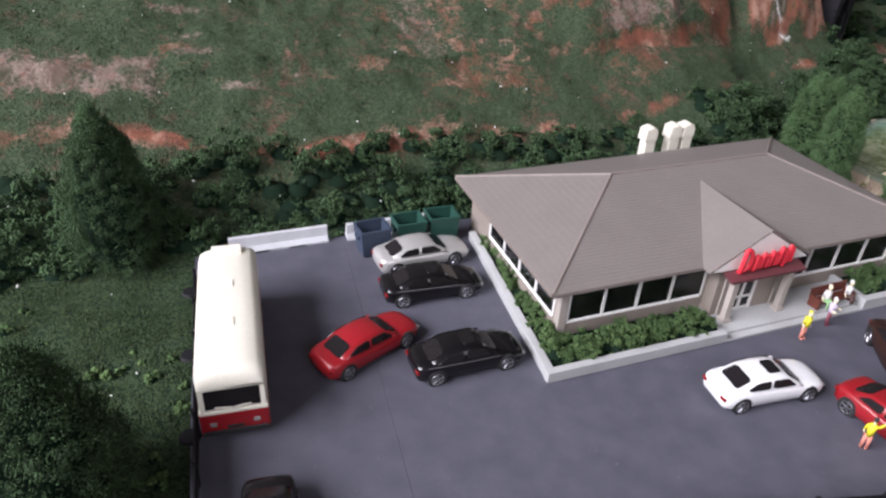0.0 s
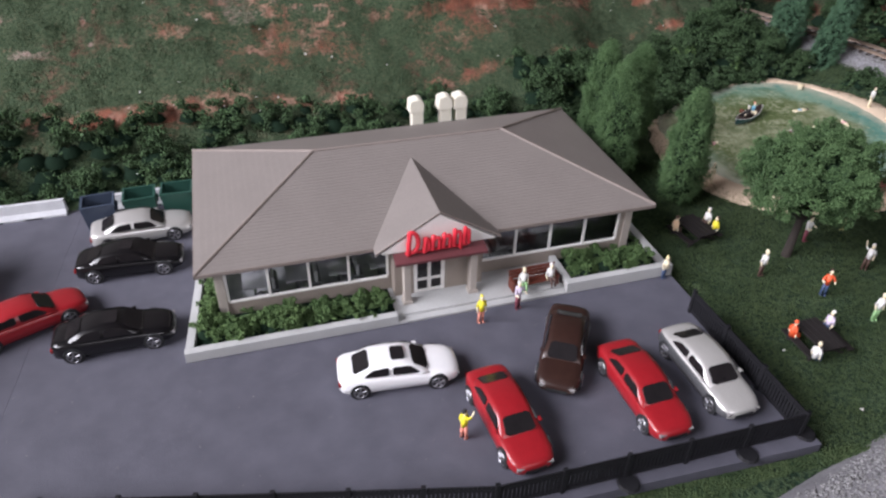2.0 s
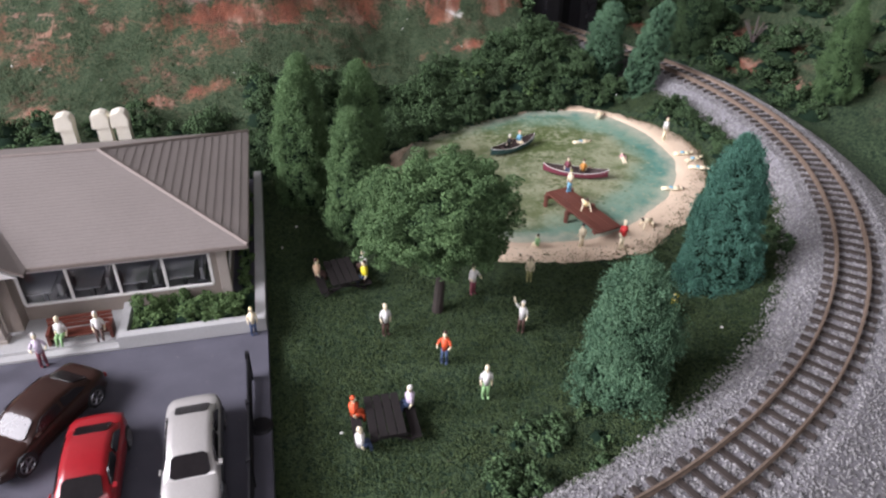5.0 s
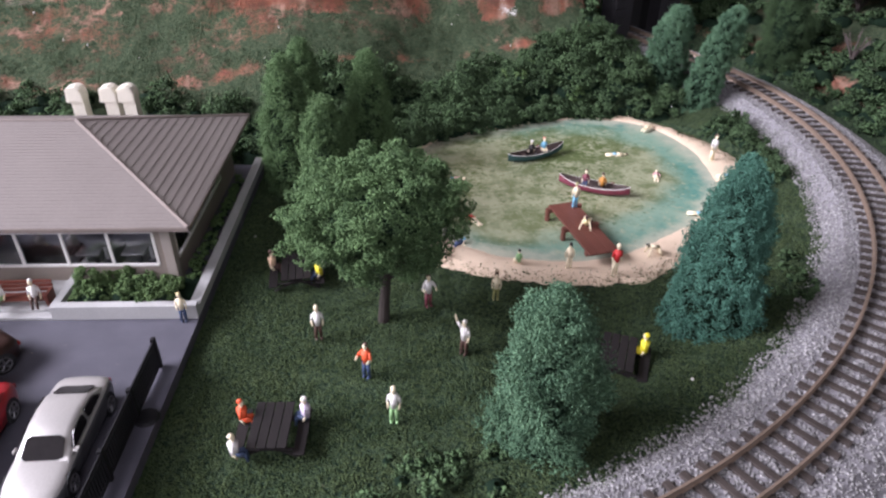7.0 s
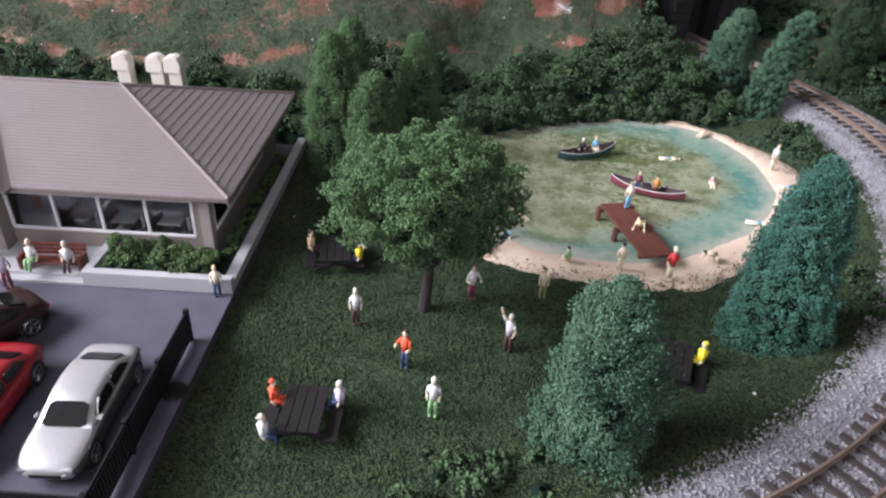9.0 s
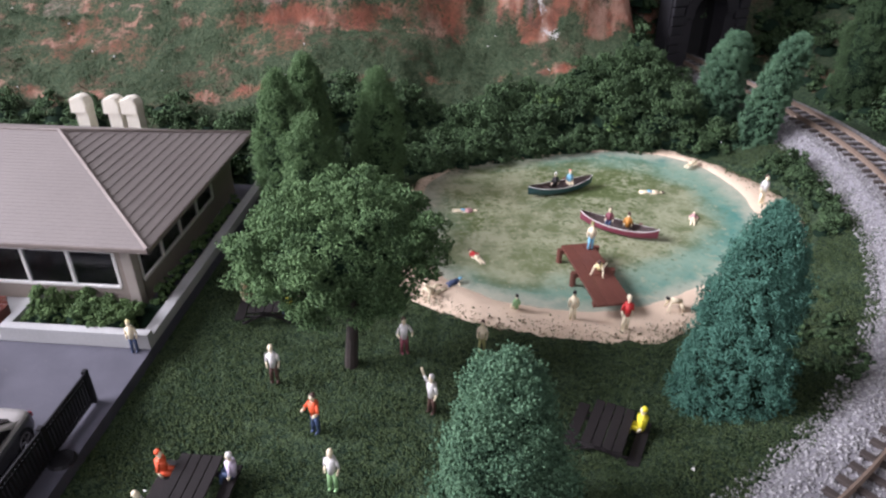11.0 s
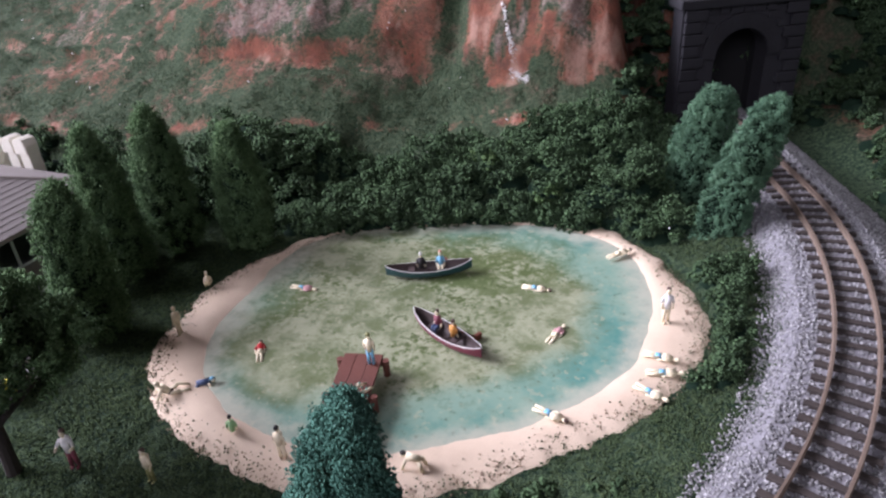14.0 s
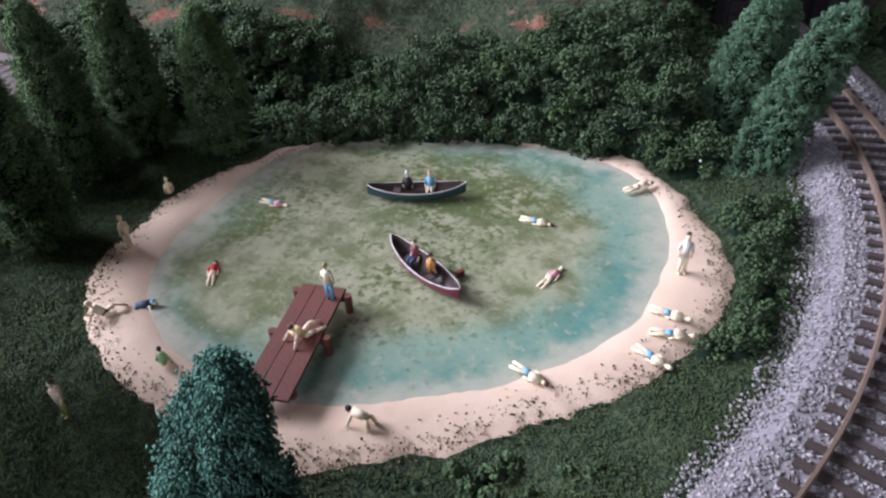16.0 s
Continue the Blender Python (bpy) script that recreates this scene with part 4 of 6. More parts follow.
    part("awning", slab_face(bmesh.new(), ((10.9, 0.95, 3.22), (15.9, 0.95, 3.22), (15.9, 1.7, 3.42), (10.9, 1.7, 3.42)), 0.15), AWNING, h, "maroon entrance awning")
    # red raised sign on the gable, as plain strokes
    sx = 11.6
    sign = part("sign", B(sx - 0.1, sx + 3.3, 1.42, 1.52, 3.42, 3.52, bevel=0.03), SIGN_RED, h, "red raised sign strokes")
    def stroke(pts, r):
        part("stroke", tube(pts, r), SIGN_RED, sign, smooth=True)
    for i, (w, hh) in enumerate(((0.80, 1.35), (0.44, 0.78), (0.52, 0.82), (0.52, 0.82), (0.50, 0.95), (0.36, 0.95))):
        z = 3.50 + 0.03 * i
        if i in (0, 1):
            stroke([(sx + w * 0.30 + w * 0.45 * math.cos(t), 1.38, z + hh * 0.5 + hh * 0.46 * math.sin(t)) for t in np.linspace(-1.7, 1.9, 12)], 0.125)
            stroke([(sx + 0.05, 1.38, z - 0.05), (sx + 0.16, 1.38, z + hh * 0.96)], 0.135)
        else:
            stroke([(sx, 1.38, z), (sx + 0.06, 1.38, z + hh)], 0.125)
            stroke([(sx + 0.05, 1.39, z + hh * 0.6), (sx + w * 0.3, 1.37, z + hh * 0.88), (sx + w * 0.62, 1.37, z + hh * 0.86), (sx + w * 0.74, 1.37, z + hh * 0.6), (sx + w * 0.72, 1.37, z - (0.2 if i == 4 else 0))], 0.115)
        sx += w + 0.06
    # booths seen through the windows
    for x in [X0 + 1.2 + 2.3 * i for i in range(4)] + [15.9 + 2.2 * i for i in range(4)]:
        b = part("booth_table", B(x, x + 1.15, Y0 + 0.8, Y0 + 2.3, 1.15, 1.25, bevel=0.03), INTERIOR, h, "grey booth table")
        part("table_leg", B(x + 0.5, x + 0.65, Y0 + 1.4, Y0 + 1.6, 0.25, 1.15), BOOTH, b)
        part("booth_seat", B(x + 1.3, x + 1.85, Y0 + 0.7, Y0 + 2.4, 0.25, 1.0, bevel=0.06), BOOTH, b)
        part("booth_back", B(x + 1.5, x + 1.68, Y0 + 0.7, Y0 + 2.4, 1.0, 1.75, bevel=0.06), INTERIOR, b)


restaurant()


def kerbs():
    """Kerbs, patio and steps round the restaurant."""
    t = thing("planter_kerb", Matrix(), "pale grey planter kerb beside the restaurant", "kerb")
    part("kerb_front", B(0.0, 10.75, 0.0, 0.42, 0.0, 0.62, bevel=0.04), KERB, t)
    bm = B(0.0, 0.42, 0.42, 13.6, 0.0, 0.62, bevel=0.04)
    for v in bm.verts:
        v.co.x += 0.095 * v.co.y
    part("kerb_side", bm, KERB, t)
    # Soil shares the near-black fill used inside the foliage.
    part("soil_bed", B(0.42, 10.75, 0.42, 2.74, 0.0, 0.3), SHADE_SOIL_FILL, t)
    t2 = thing("planter_kerb", Matrix(), "pale grey planter kerb at the patio's end", "kerb")
    part("kerb_front", B(20.4, 27.05, 0.0, 0.42, 0.0, 0.75, bevel=0.04), KERB, t2)
    part("kerb_side", B(20.4, 20.8, 0.42, 2.7, 0.0, 0.75, bevel=0.04), KERB, t2)
    part("kerb_end", B(26.55, 27.05, 0.42, 16.0, 0.0, 0.5, bevel=0.04), KERB, t2)
    part("soil_bed", B(20.8, 26.55, 0.42, 2.74, 0.0, 0.35), SHADE_SOIL_FILL, t2)
    p = thing("patio", Matrix(), "pale grey concrete patio with a low step", "patio")
    part("step", B(10.75, 20.4, 0.0, 0.5, 0.0, 0.16, bevel=0.03), KERB, p)
    part("slab", B(10.75, 20.4, 0.4, 2.74, 0.0, 0.32, bevel=0.03), KERB, p)


kerbs()


def vent(x, y):
    v = thing("roof_vent", put(x, y), "white plastic vent stack with a bent hood, behind the roof", "vent", "vent stacks")
    bm = bmesh.new()
    loft(bm, [[(-k, -k, z), (k, -k, z), (k, k, z), (-k, k, z)] for k, z in ((0.40, -0.8), (0.38, 4.3))])
    part("pipe", bm, CREAM, v)
    bm = bmesh.new()
    loft(bm, [[(-0.62, y, 4.18), (0.40, y, 4.18), (0.44, y, 4.75), (0.30, y, 5.08), (-0.02, y, 5.2), (-0.55, y, 5.05)] for y in (-0.48, 0.44)])
    bmesh.ops.bevel(bm, geom=bm.edges[:], offset=0.05, segments=2, affect="EDGES")
    part("hood", bm, CREAM, v)


for x in (16.05, 18.1, 19.2):
    vent(x, 16.6)


# ---- vehicles ----
def car(x, y, rz, paint, label, sunroof=False, length=5.3, wide=2.0, lower=None):
    c = thing("car", put(x, y, 0, rz) @ Matrix.Diagonal((1.09, 1.09, 1.12, 1)), label, "car", "parked cars")
    L, W = length / 2, wide / 2
    prof = ((-1.0, 0.48, 0.76, 0.55), (-0.985, 0.36, 0.90, 0.72), (-0.95, 0.28, 1.00, 0.85), (-0.86, 0.25, 1.05, 0.95), (-0.7, 0.24, 1.07, 0.995), (-0.5, 0.23, 1.05, 1.0), (-0.2, 0.22, 1.0, 0.985),
            (0.2, 0.22, 0.97, 0.98), (0.45, 0.24, 0.945, 0.99), (0.62, 0.25, 0.91, 1.0), (0.78, 0.26, 0.85, 0.965), (0.88, 0.27, 0.79, 0.89), (0.95, 0.29, 0.72, 0.78), (0.985, 0.34, 0.65, 0.64), (1.0, 0.42, 0.56, 0.48))
    rings = []
    for fx, zb, zt, fw in prof:
        w = W * fw
        half = [(w * 0.84, zb), (w * 0.97, zb + 0.08), (w, zb + 0.45 * (zt - zb)), (w * 0.985, zb + 0.68 * (zt - zb)), (w * 0.945, zt - 0.09), (w * 0.86, zt - 0.025), (w * 0.6, zt + 0.012), (w * 0.3, zt + 0.03)]
        rings.append([(fx * L, yy, zz) for yy, zz in half] + [(fx * L, 0, zt + 0.035)] + [(fx * L, -yy, zz) for yy, zz in half[::-1]])
    body = part("body", loft(bmesh.new(), rings), paint, c, smooth=True)
    if lower:
        for s in (1, -1):
            rings = []
            for fx, zb, zt, fw in prof[2:13]:
                w = W * fw
                rim_line = [(w * 0.97 + 0.012, zb + 0.08), (w + 0.014, zb + 0.3 * (zt - zb)), (w + 0.014, zb + 0.5 * (zt - zb)), (w * 0.985 + 0.014, zb + 0.68 * (zt - zb)), (w * 0.955 + 0.014, zt - 0.11)]
                rings.append([(fx * L, s * yy, zz) for yy, zz in rim_line] + [(fx * L, s * (yy - 0.03), zz) for yy, zz in rim_line[::-1]])
            part("side_panel", loft(bmesh.new(), rings), lower, body, "dark grey lower side", smooth=True)
    # greenhouse
    rings = []
    for fx, zt, w in ((-0.80, 1.00, 0.74), (-0.62, 1.22, 0.76), (-0.46, 1.40, 0.755), (-0.2, 1.48, 0.745), (0.05, 1.46, 0.74), (0.20, 1.36, 0.735), (0.36, 1.14, 0.75), (0.50, 0.92, 0.74)):
        rings.append([(fx * L, s * W * k, z) for s, k, z in ((1, 0.90, 0.85), (1, w + 0.10, min(zt, 1.05)), (1, w, zt - 0.05), (1, w * 0.7, zt), (1, 0, zt + 0.02))]
                     + [(fx * L, -W * k, z) for k, z in ((w * 0.7, zt), (w, zt - 0.05), (w + 0.10, min(zt, 1.05)), (0.90, 0.85))])
    part("roof", loft(bmesh.new(), rings), paint, c, smooth=True)

    def pane(name, quad):
        """A slightly proud window from four corners, with rounded ends."""
        a, b, d, e = [Vector(q) for q in quad]
        n = (b - a).cross(e - a).normalized()
        ring = []
        cen = (a + b + d + e) / 4
        for p, q in ((a, b), (b, d), (d, e), (e, a)):
            for s in (0.12, 0.5, 0.88):
                ring.append(p.lerp(q, s))
        bm = bmesh.new()
        top = [bm.verts.new(p + n * 0.035) for p in ring]
        low = [bm.verts.new(p - n * 0.06) for p in ring]
        bm.faces.new(top)
        for i in range(12):
            bm.faces.new((top[i], low[i], low[(i + 1) % 12], top[(i + 1) % 12]))
        bmesh.ops.recalc_face_normals(bm, faces=bm.faces)
        part(name, bm, GLASS, c)
    w = W
    pane("windshield", ((0.465 * L, -w * 0.66, 0.985), (0.465 * L, w * 0.66, 0.985), (0.21 * L, w * 0.58, 1.36), (0.21 * L, -w * 0.58, 1.36)))
    pane("rear_window", ((-0.75 * L, w * 0.60, 1.06), (-0.75 * L, -w * 0.60, 1.06), (-0.49 * L, -w * 0.55, 1.385), (-0.49 * L, w * 0.55, 1.385)))
    for s in (1, -1):
        q = [(0.33 * L, s * w * 0.865, 1.03), (-0.12 * L, s * w * 0.865, 1.05), (-0.12 * L, s * w * 0.765, 1.40), (0.17 * L, s * w * 0.765, 1.36)]
        pane("side_window", q if s > 0 else [q[1], q[0], q[3], q[2]])
        q = [(-0.18 * L, s * w * 0.865, 1.05), (-0.60 * L, s * w * 0.865, 1.08), (-0.44 * L, s * w * 0.775, 1.36), (-0.18 * L, s * w * 0.765, 1.41)]
        pane("side_window", q if s > 0 else [q[1], q[0], q[3], q[2]])
    if sunroof:
        pane("sunroof", ((0.10 * L, -w * 0.40, 1.475), (0.10 * L, w * 0.40, 1.475), (-0.13 * L, w * 0.40, 1.50), (-0.13 * L, -w * 0.40, 1.50)))
    for s in (1, -1):
        part("headlight", B(0.93 * L, 0.985 * L, s * 0.62 * W - 0.16, s * 0.62 * W + 0.16, 0.52, 0.66, bevel=0.03), LAMP, body)
        part("tail_light", B(-1.0 * L, -0.955 * L, s * 0.66 * W - 0.16, s * 0.66 * W + 0.16, 0.66, 0.82, bevel=0.03), TAIL, body)
        for fx in (0.62, -0.66):
            bm = bmesh.new()
            rod(bm, (fx * L, s * (W - 0.30), 0.40), (fx * L, s * W * 0.999, 0.40), 0.44, seg=24)
            part("wheel_arch", bm, BIN_IN, body)
            bm = bmesh.new()
            rod(bm, (fx * L, s * (W - 0.28), 0.39), (fx * L, s * (W + 0.012), 0.39), 0.38, seg=24)
            wh = part("wheel", bm, TYRE, c)
            bm = bmesh.new()
            for k in range(5):
                a = k * 2 * math.pi / 5 + 0.3
                rod(bm, (fx * L, s * (W + 0.02), 0.39), (fx * L + 0.25 * math.cos(a), s * (W + 0.018), 0.39 + 0.25 * math.sin(a)), 0.045, seg=6)
            for k in range(20):
                a, b2 = k * math.pi / 10, (k + 1) * math.pi / 10
                rod(bm, (fx * L + 0.28 * math.cos(a), s * (W + 0.015), 0.39 + 0.28 * math.sin(a)), (fx * L + 0.28 * math.cos(b2), s * (W + 0.015), 0.39 + 0.28 * math.sin(b2)), 0.028, seg=5)
            part("rim", bm, CHROME, wh)
        part("mirror", B(0.28 * L, 0.36 * L, s * W * 0.92 - 0.02, s * W * 0.92 + (0.10 if s > 0 else 0.0) - (0.0 if s > 0 else 0.10) + 0.02, 1.0, 1.08, bevel=0.02), paint, body)
    part("bumper_grille", B(0.985 * L, 1.005 * L, -0.45 * W, 0.45 * W, 0.42, 0.55), BIN_IN, body)
    return c


CARS = (
    (-2.5, 12.0, 4, SILVER, "silver die-cast toy saloon car parked beside the bins", False),
    (-2.95, 8.8, -2, BLACK, "black die-cast toy saloon car with chrome wheels", True),
    (-7.8, 4.85, 24, RED, "red die-cast toy saloon car parked askew", False),
    (-3.3, 2.55, 1, BLACK, "black die-cast toy saloon car with a sunroof", True),
    (9.85, -3.65, -5, CARWHITE, "white die-cast toy saloon car with a dark sunroof", True),
    (13.9, -7.9, -86, RED, "red die-cast toy coupe parked against the fence", False),
    (18.15, -4.5, -121, BROWN, "dark brown die-cast toy saloon car", False),
    (20.65, -7.95, -88, RED, "red die-cast toy coupe beside the silver car", False),
    (24.25, -7.7, -88, SILVER, "silver die-cast toy coupe with dark sides by the fence", False),
    (-14.0, -5.2, -97, BLACK, "black die-cast toy car at the lot's edge", False),
)
for x, y, a, paint, label, sun in CARS:
    car(x, y, a, paint, label, sun, lower=DARK_SIDE if "dark sides" in label else None)


def bus(xc, yc, rz, L, W):
    b = thing("bus", put(xc, yc, 0, rz), "cream and red model bus parked at the lot's edge", "bus")
    H = 3.65
    part("body", B(-L, L, -W, W, 0.3, 1.45, bevel=0.12), RED, b, "glossy red lower body")
    part("band", B(-L + 0.03, L + 0.02, -W + 0.02, W - 0.02, 1.42, 1.62, bevel=0.05), CREAM, b)
    part("cab", B(-L + 0.04, L - 0.3, -W + 0.07, W - 0.07, 1.55, 2.9), GLASS, b, "dark window band")
    bm = bmesh.new()
    prof = ((-1, 0), (-1, 0.42), (-0.93, 0.72), (-0.75, 0.9), (-0.4, 1.0), (0, 1.03), (0.4, 1.0), (0.75, 0.9), (0.93, 0.72), (1, 0.42), (1, 0))
    loft(bm, [[(x, W * u * k, 2.75 + (H - 2.75) * v * g) for u, v in prof] for x, k, g in ((-L, 0.93, 0.6), (-L + 0.15, 0.98, 0.88), (-L + 0.5, 1, 1), (L - 0.7, 1, 1), (L - 0.35, 0.98, 0.9), (L - 0.12, 0.95, 0.6), (L - 0.05, 0.94, 0.2))])
    top = part("roof", bm, CREAM, b, "cream rounded roof", smooth=True)
    for x in (-1.4, 1.6):
        part("roof_hatch", B(x - 0.3, x + 0.3, -0.3, 0.3, H - 0.05, H + 0.06, bevel=0.04), CREAM, top)
    part("roof_unit", B(-L + 0.25, -L + 0.9, -0.75, 0.75, H - 0.1, H + 0.16, bevel=0.06), CREAM, top)
    for i in range(9):
        x = -L + 0.25 + i * (2 * L - 0.9) / 8
        for s in (1, -1):
            part("pillar", B(x - 0.06, x + 0.06, s * (W - 0.05) - 0.04, s * (W - 0.05) + 0.04, 1.55, 2.8), CREAM, b)
    for s in (1, -1):
        bm = bmesh.new()
        loft(bm, [[(L - 0.5 + d, s * (W - 0.02), z), (L - 0.03 + d, s * (W - 0.10), z), (L - 0.03 + d, s * (W - 0.3), z), (L - 0.5 + d, s * (W - 0.2), z)] for d, z in ((0.03, 1.5), (-0.14, 2.95))])
        part("corner_pillar", bm, CREAM, b)
        part("headlight", B(L - 0.02, L + 0.03, s * 0.9 - 0.14, s * 0.9 + 0.14, 0.75, 0.97, bevel=0.02), LAMP, b)
        for x in (-L * 0.6, L * 0.62):
            bm = bmesh.new()
            rod(bm, (x, s * (W - 0.4), 0.45), (x, s * (W + 0.02), 0.45), 0.45, seg=24)
            wh = part("wheel", bm, TYRE, b)
            bm = bmesh.new()
            rod(bm, (x, s * (W - 0.1), 0.45), (x, s * (W + 0.04), 0.45), 0.24, seg=16)
            part("rim", bm, CHROME, wh)
    bm = bmesh.new()
    loft(bm, [[(L - 0.12 + d, -W + 0.24, z), (L - 0.04 + d, -W + 0.24, z), (L - 0.04 + d, W - 0.24, z), (L - 0.12 + d, W - 0.24, z)] for d, z in ((0.0, 1.7), (-0.12, 2.72))])
    part("windshield", bm, GLASS, b)
    bm = bmesh.new()
    loft(bm, [[(L - 0.15 + d, -W + 0.1, z), (L + 0.02 + d, -W + 0.1, z), (L + 0.02 + d, W - 0.1, z), (L - 0.15 + d, W - 0.1, z)] for d, z in ((-0.12, 2.68), (-0.22, 3.05))])
    part("visor", bm, CREAM, b)
    for s in (1, -1):
        part("wiper", rod(bmesh.new(), (L - 0.02, s * 0.05, 1.72), (L - 0.02, s * 0.75, 1.80), 0.03, seg=5), CREAM, b)
    part("bumper", B(L - 0.05, L + 0.1, -W + 0.1, W - 0.1, 0.3, 0.5, bevel=0.04), BIN_IN, b)
    part("grille", B(L - 0.02, L + 0.03, -0.35, 0.35, 0.55, 0.72, bevel=0.02), BIN_IN, b)


bus(-14.1, 6.1, -95, 5.0, 1.45)


# ---- lot furniture ----
def barrier(x0, x1, y, label):
    b = thing("road_barrier", put(x0, y), label, "barrier", "concrete barriers")
    n = x1 - x0
    bm = bmesh.new()
    loft(bm, [[(x, -0.42, 0.0), (x, -0.42, 0.12), (x, -0.2, 0.4), (x, -0.13, 1.0), (x, 0.13, 1.0), (x, 0.2, 0.4), (x, 0.42, 0.12), (x, 0.42, 0.0)] for x in (0, n)])
    part("body", bm, BARRIER, b)
    for x in (n * 0.3, n * 0.68):
        part("lift_slot", B(x - 0.5, x + 0.5, -0.46, -0.40, 0.0, 0.07), BIN_IN, b)


barrier(-13.4, -7.4, 16.1, "white concrete road barrier along the lot's back edge")
barrier(-6.2, -0.2, 15.9, "white concrete road barrier behind the bins")


def bin_(x, y, rz, material, label):
    b = thing("rubbish_bin", put(x, y, 0, rz), label, "skip", "open skips")
    bm = bmesh.new()
    outer = lambda z, k: [(-0.95 * k, -0.8 * k, z), (0.95 * k, -0.8 * k, z), (0.95 * k, 0.75 * k, z), (-0.95 * k, 0.75 * k, z)]
    loft(bm, [outer(0.1, 0.86), outer(1.75, 1.0), outer(1.75, 0.88), outer(0.5, 0.82)])
    part("body", bm, material, b)
    part("rim", framed_ring(0.98, 0.82, 1.68, 1.82), material, b)
    # Near-black plate puts the shade inside the open skip into the colour.
    part("inside_shade", B(-0.76, 0.76, -0.63, 0.58, 0.5, 0.62), BIN_IN, b)
    for s in (1, -1):
        part("lift_pocket", B(s * 0.98 - 0.08, s * 0.98 + 0.08, -0.35, 0.3, 1.15, 1.4, bevel=0.03), material, b)
        part("foot", B(s * 0.6 - 0.12, s * 0.6 + 0.12, -0.6, 0.6, 0.0, 0.12), BIN_IN, b)


def framed_ring(a, c, z0, z1):
    bm = bmesh.new()
    box(bm, -a, a, -c, -c + 0.12, z0, z1)
    box(bm, -a, a, c - 0.17, c - 0.05, z0, z1)
    box(bm, -a, -a + 0.12, -c + 0.12, c - 0.17, z0, z1)
    box(bm, a - 0.12, a, -c + 0.12, c - 0.17, z0, z1)
    return bm


bin_(-5.0, 14.0, 4, BIN_BLUE, "open slate-blue plastic skip with a dark inside")
bin_(-2.6, 14.3, 2, BIN_GREEN, "open green plastic skip beside the blue one")
bin_(-0.35, 14.4, -2, BIN_GREEN, "open green plastic skip beside the restaurant")


def fence(p, q, feet=True, high=1.45):
    p, q = Vector((*p, 0)), Vector((*q, 0))
    n = (q - p).length
    a = math.degrees(math.atan2(q.y - p.y, q.x - p.x))
    f = thing("fence", put(p.x, p.y, 0, a), "black plastic picket fence along the lot's edge", "fence", "lot fences")
    for z in (0.25, high - 0.25):
        part("fence_rail", B(0, n, -0.05, 0.05, z - 0.06, z + 0.06), FENCE, f)
    first = None
    k = int(n / 0.18)
    for i in range(k + 1):
        m = put(i * n / k, 0)
        if first is None:
            bm = B(-0.065, 0.065, -0.03, 0.03, 0.08, high - 0.06)
            box(bm, -0.085, 0.085, -0.035, 0.035, high - 0.12, high)
            first = part("picket", bm, FENCE, f, at=m)
        else:
            share("picket", first, f, m)
    first = None
    k = max(1, round(n / 2.75))
    for i in range(k + 1):
        m = put(i * n / k, 0)
        if first is None:
            first = part("post", B(-0.1, 0.1, -0.09, 0.09, 0.0, high + 0.12, bevel=0.02), FENCE, f, at=m)
        else:
            share("post", first, f, m)
        if i % 2 == 0 and feet:
            bm = bmesh.new()
            rod(bm, (0, 0, 0.0), (0, 0, 0.12), 0.5, 0.42, seg=12)
            part("foot", bm, FENCE, f, at=put(i * n / k, -0.35))


fence((-7.9, -6.9), (12.0, -11.7))
fence((12.0, -11.7), (26.4, -11.9))
fence((26.4, -11.9), (26.3, -3.2))
fence((-15.5, 12.5), (-16.95, -12.0))


def bench(x, y, rz):
    b = thing("bench", put(x, y, 0.32, rz), "red-brown wooden bench on the patio", "bench")
    for i in range(3):
        part("seat_slat", B(-1.4, 1.4, -0.3 + 0.22 * i, -0.12 + 0.22 * i, 0.36, 0.44, bevel=0.02), BENCH, b)
        part("back_slat", B(-1.4, 1.4, 0.34 + 0.03 * i, 0.42 + 0.03 * i, 0.48 + 0.2 * i, 0.64 + 0.2 * i, bevel=0.02), BENCH, b)
    for s in (1, -1):
        part("arm", B(s * 1.32 - 0.08, s * 1.32 + 0.08, -0.32, 0.4, 0.0, 0.66, bevel=0.03), BENCH, b)


bench(18.75, 0.85, 2)


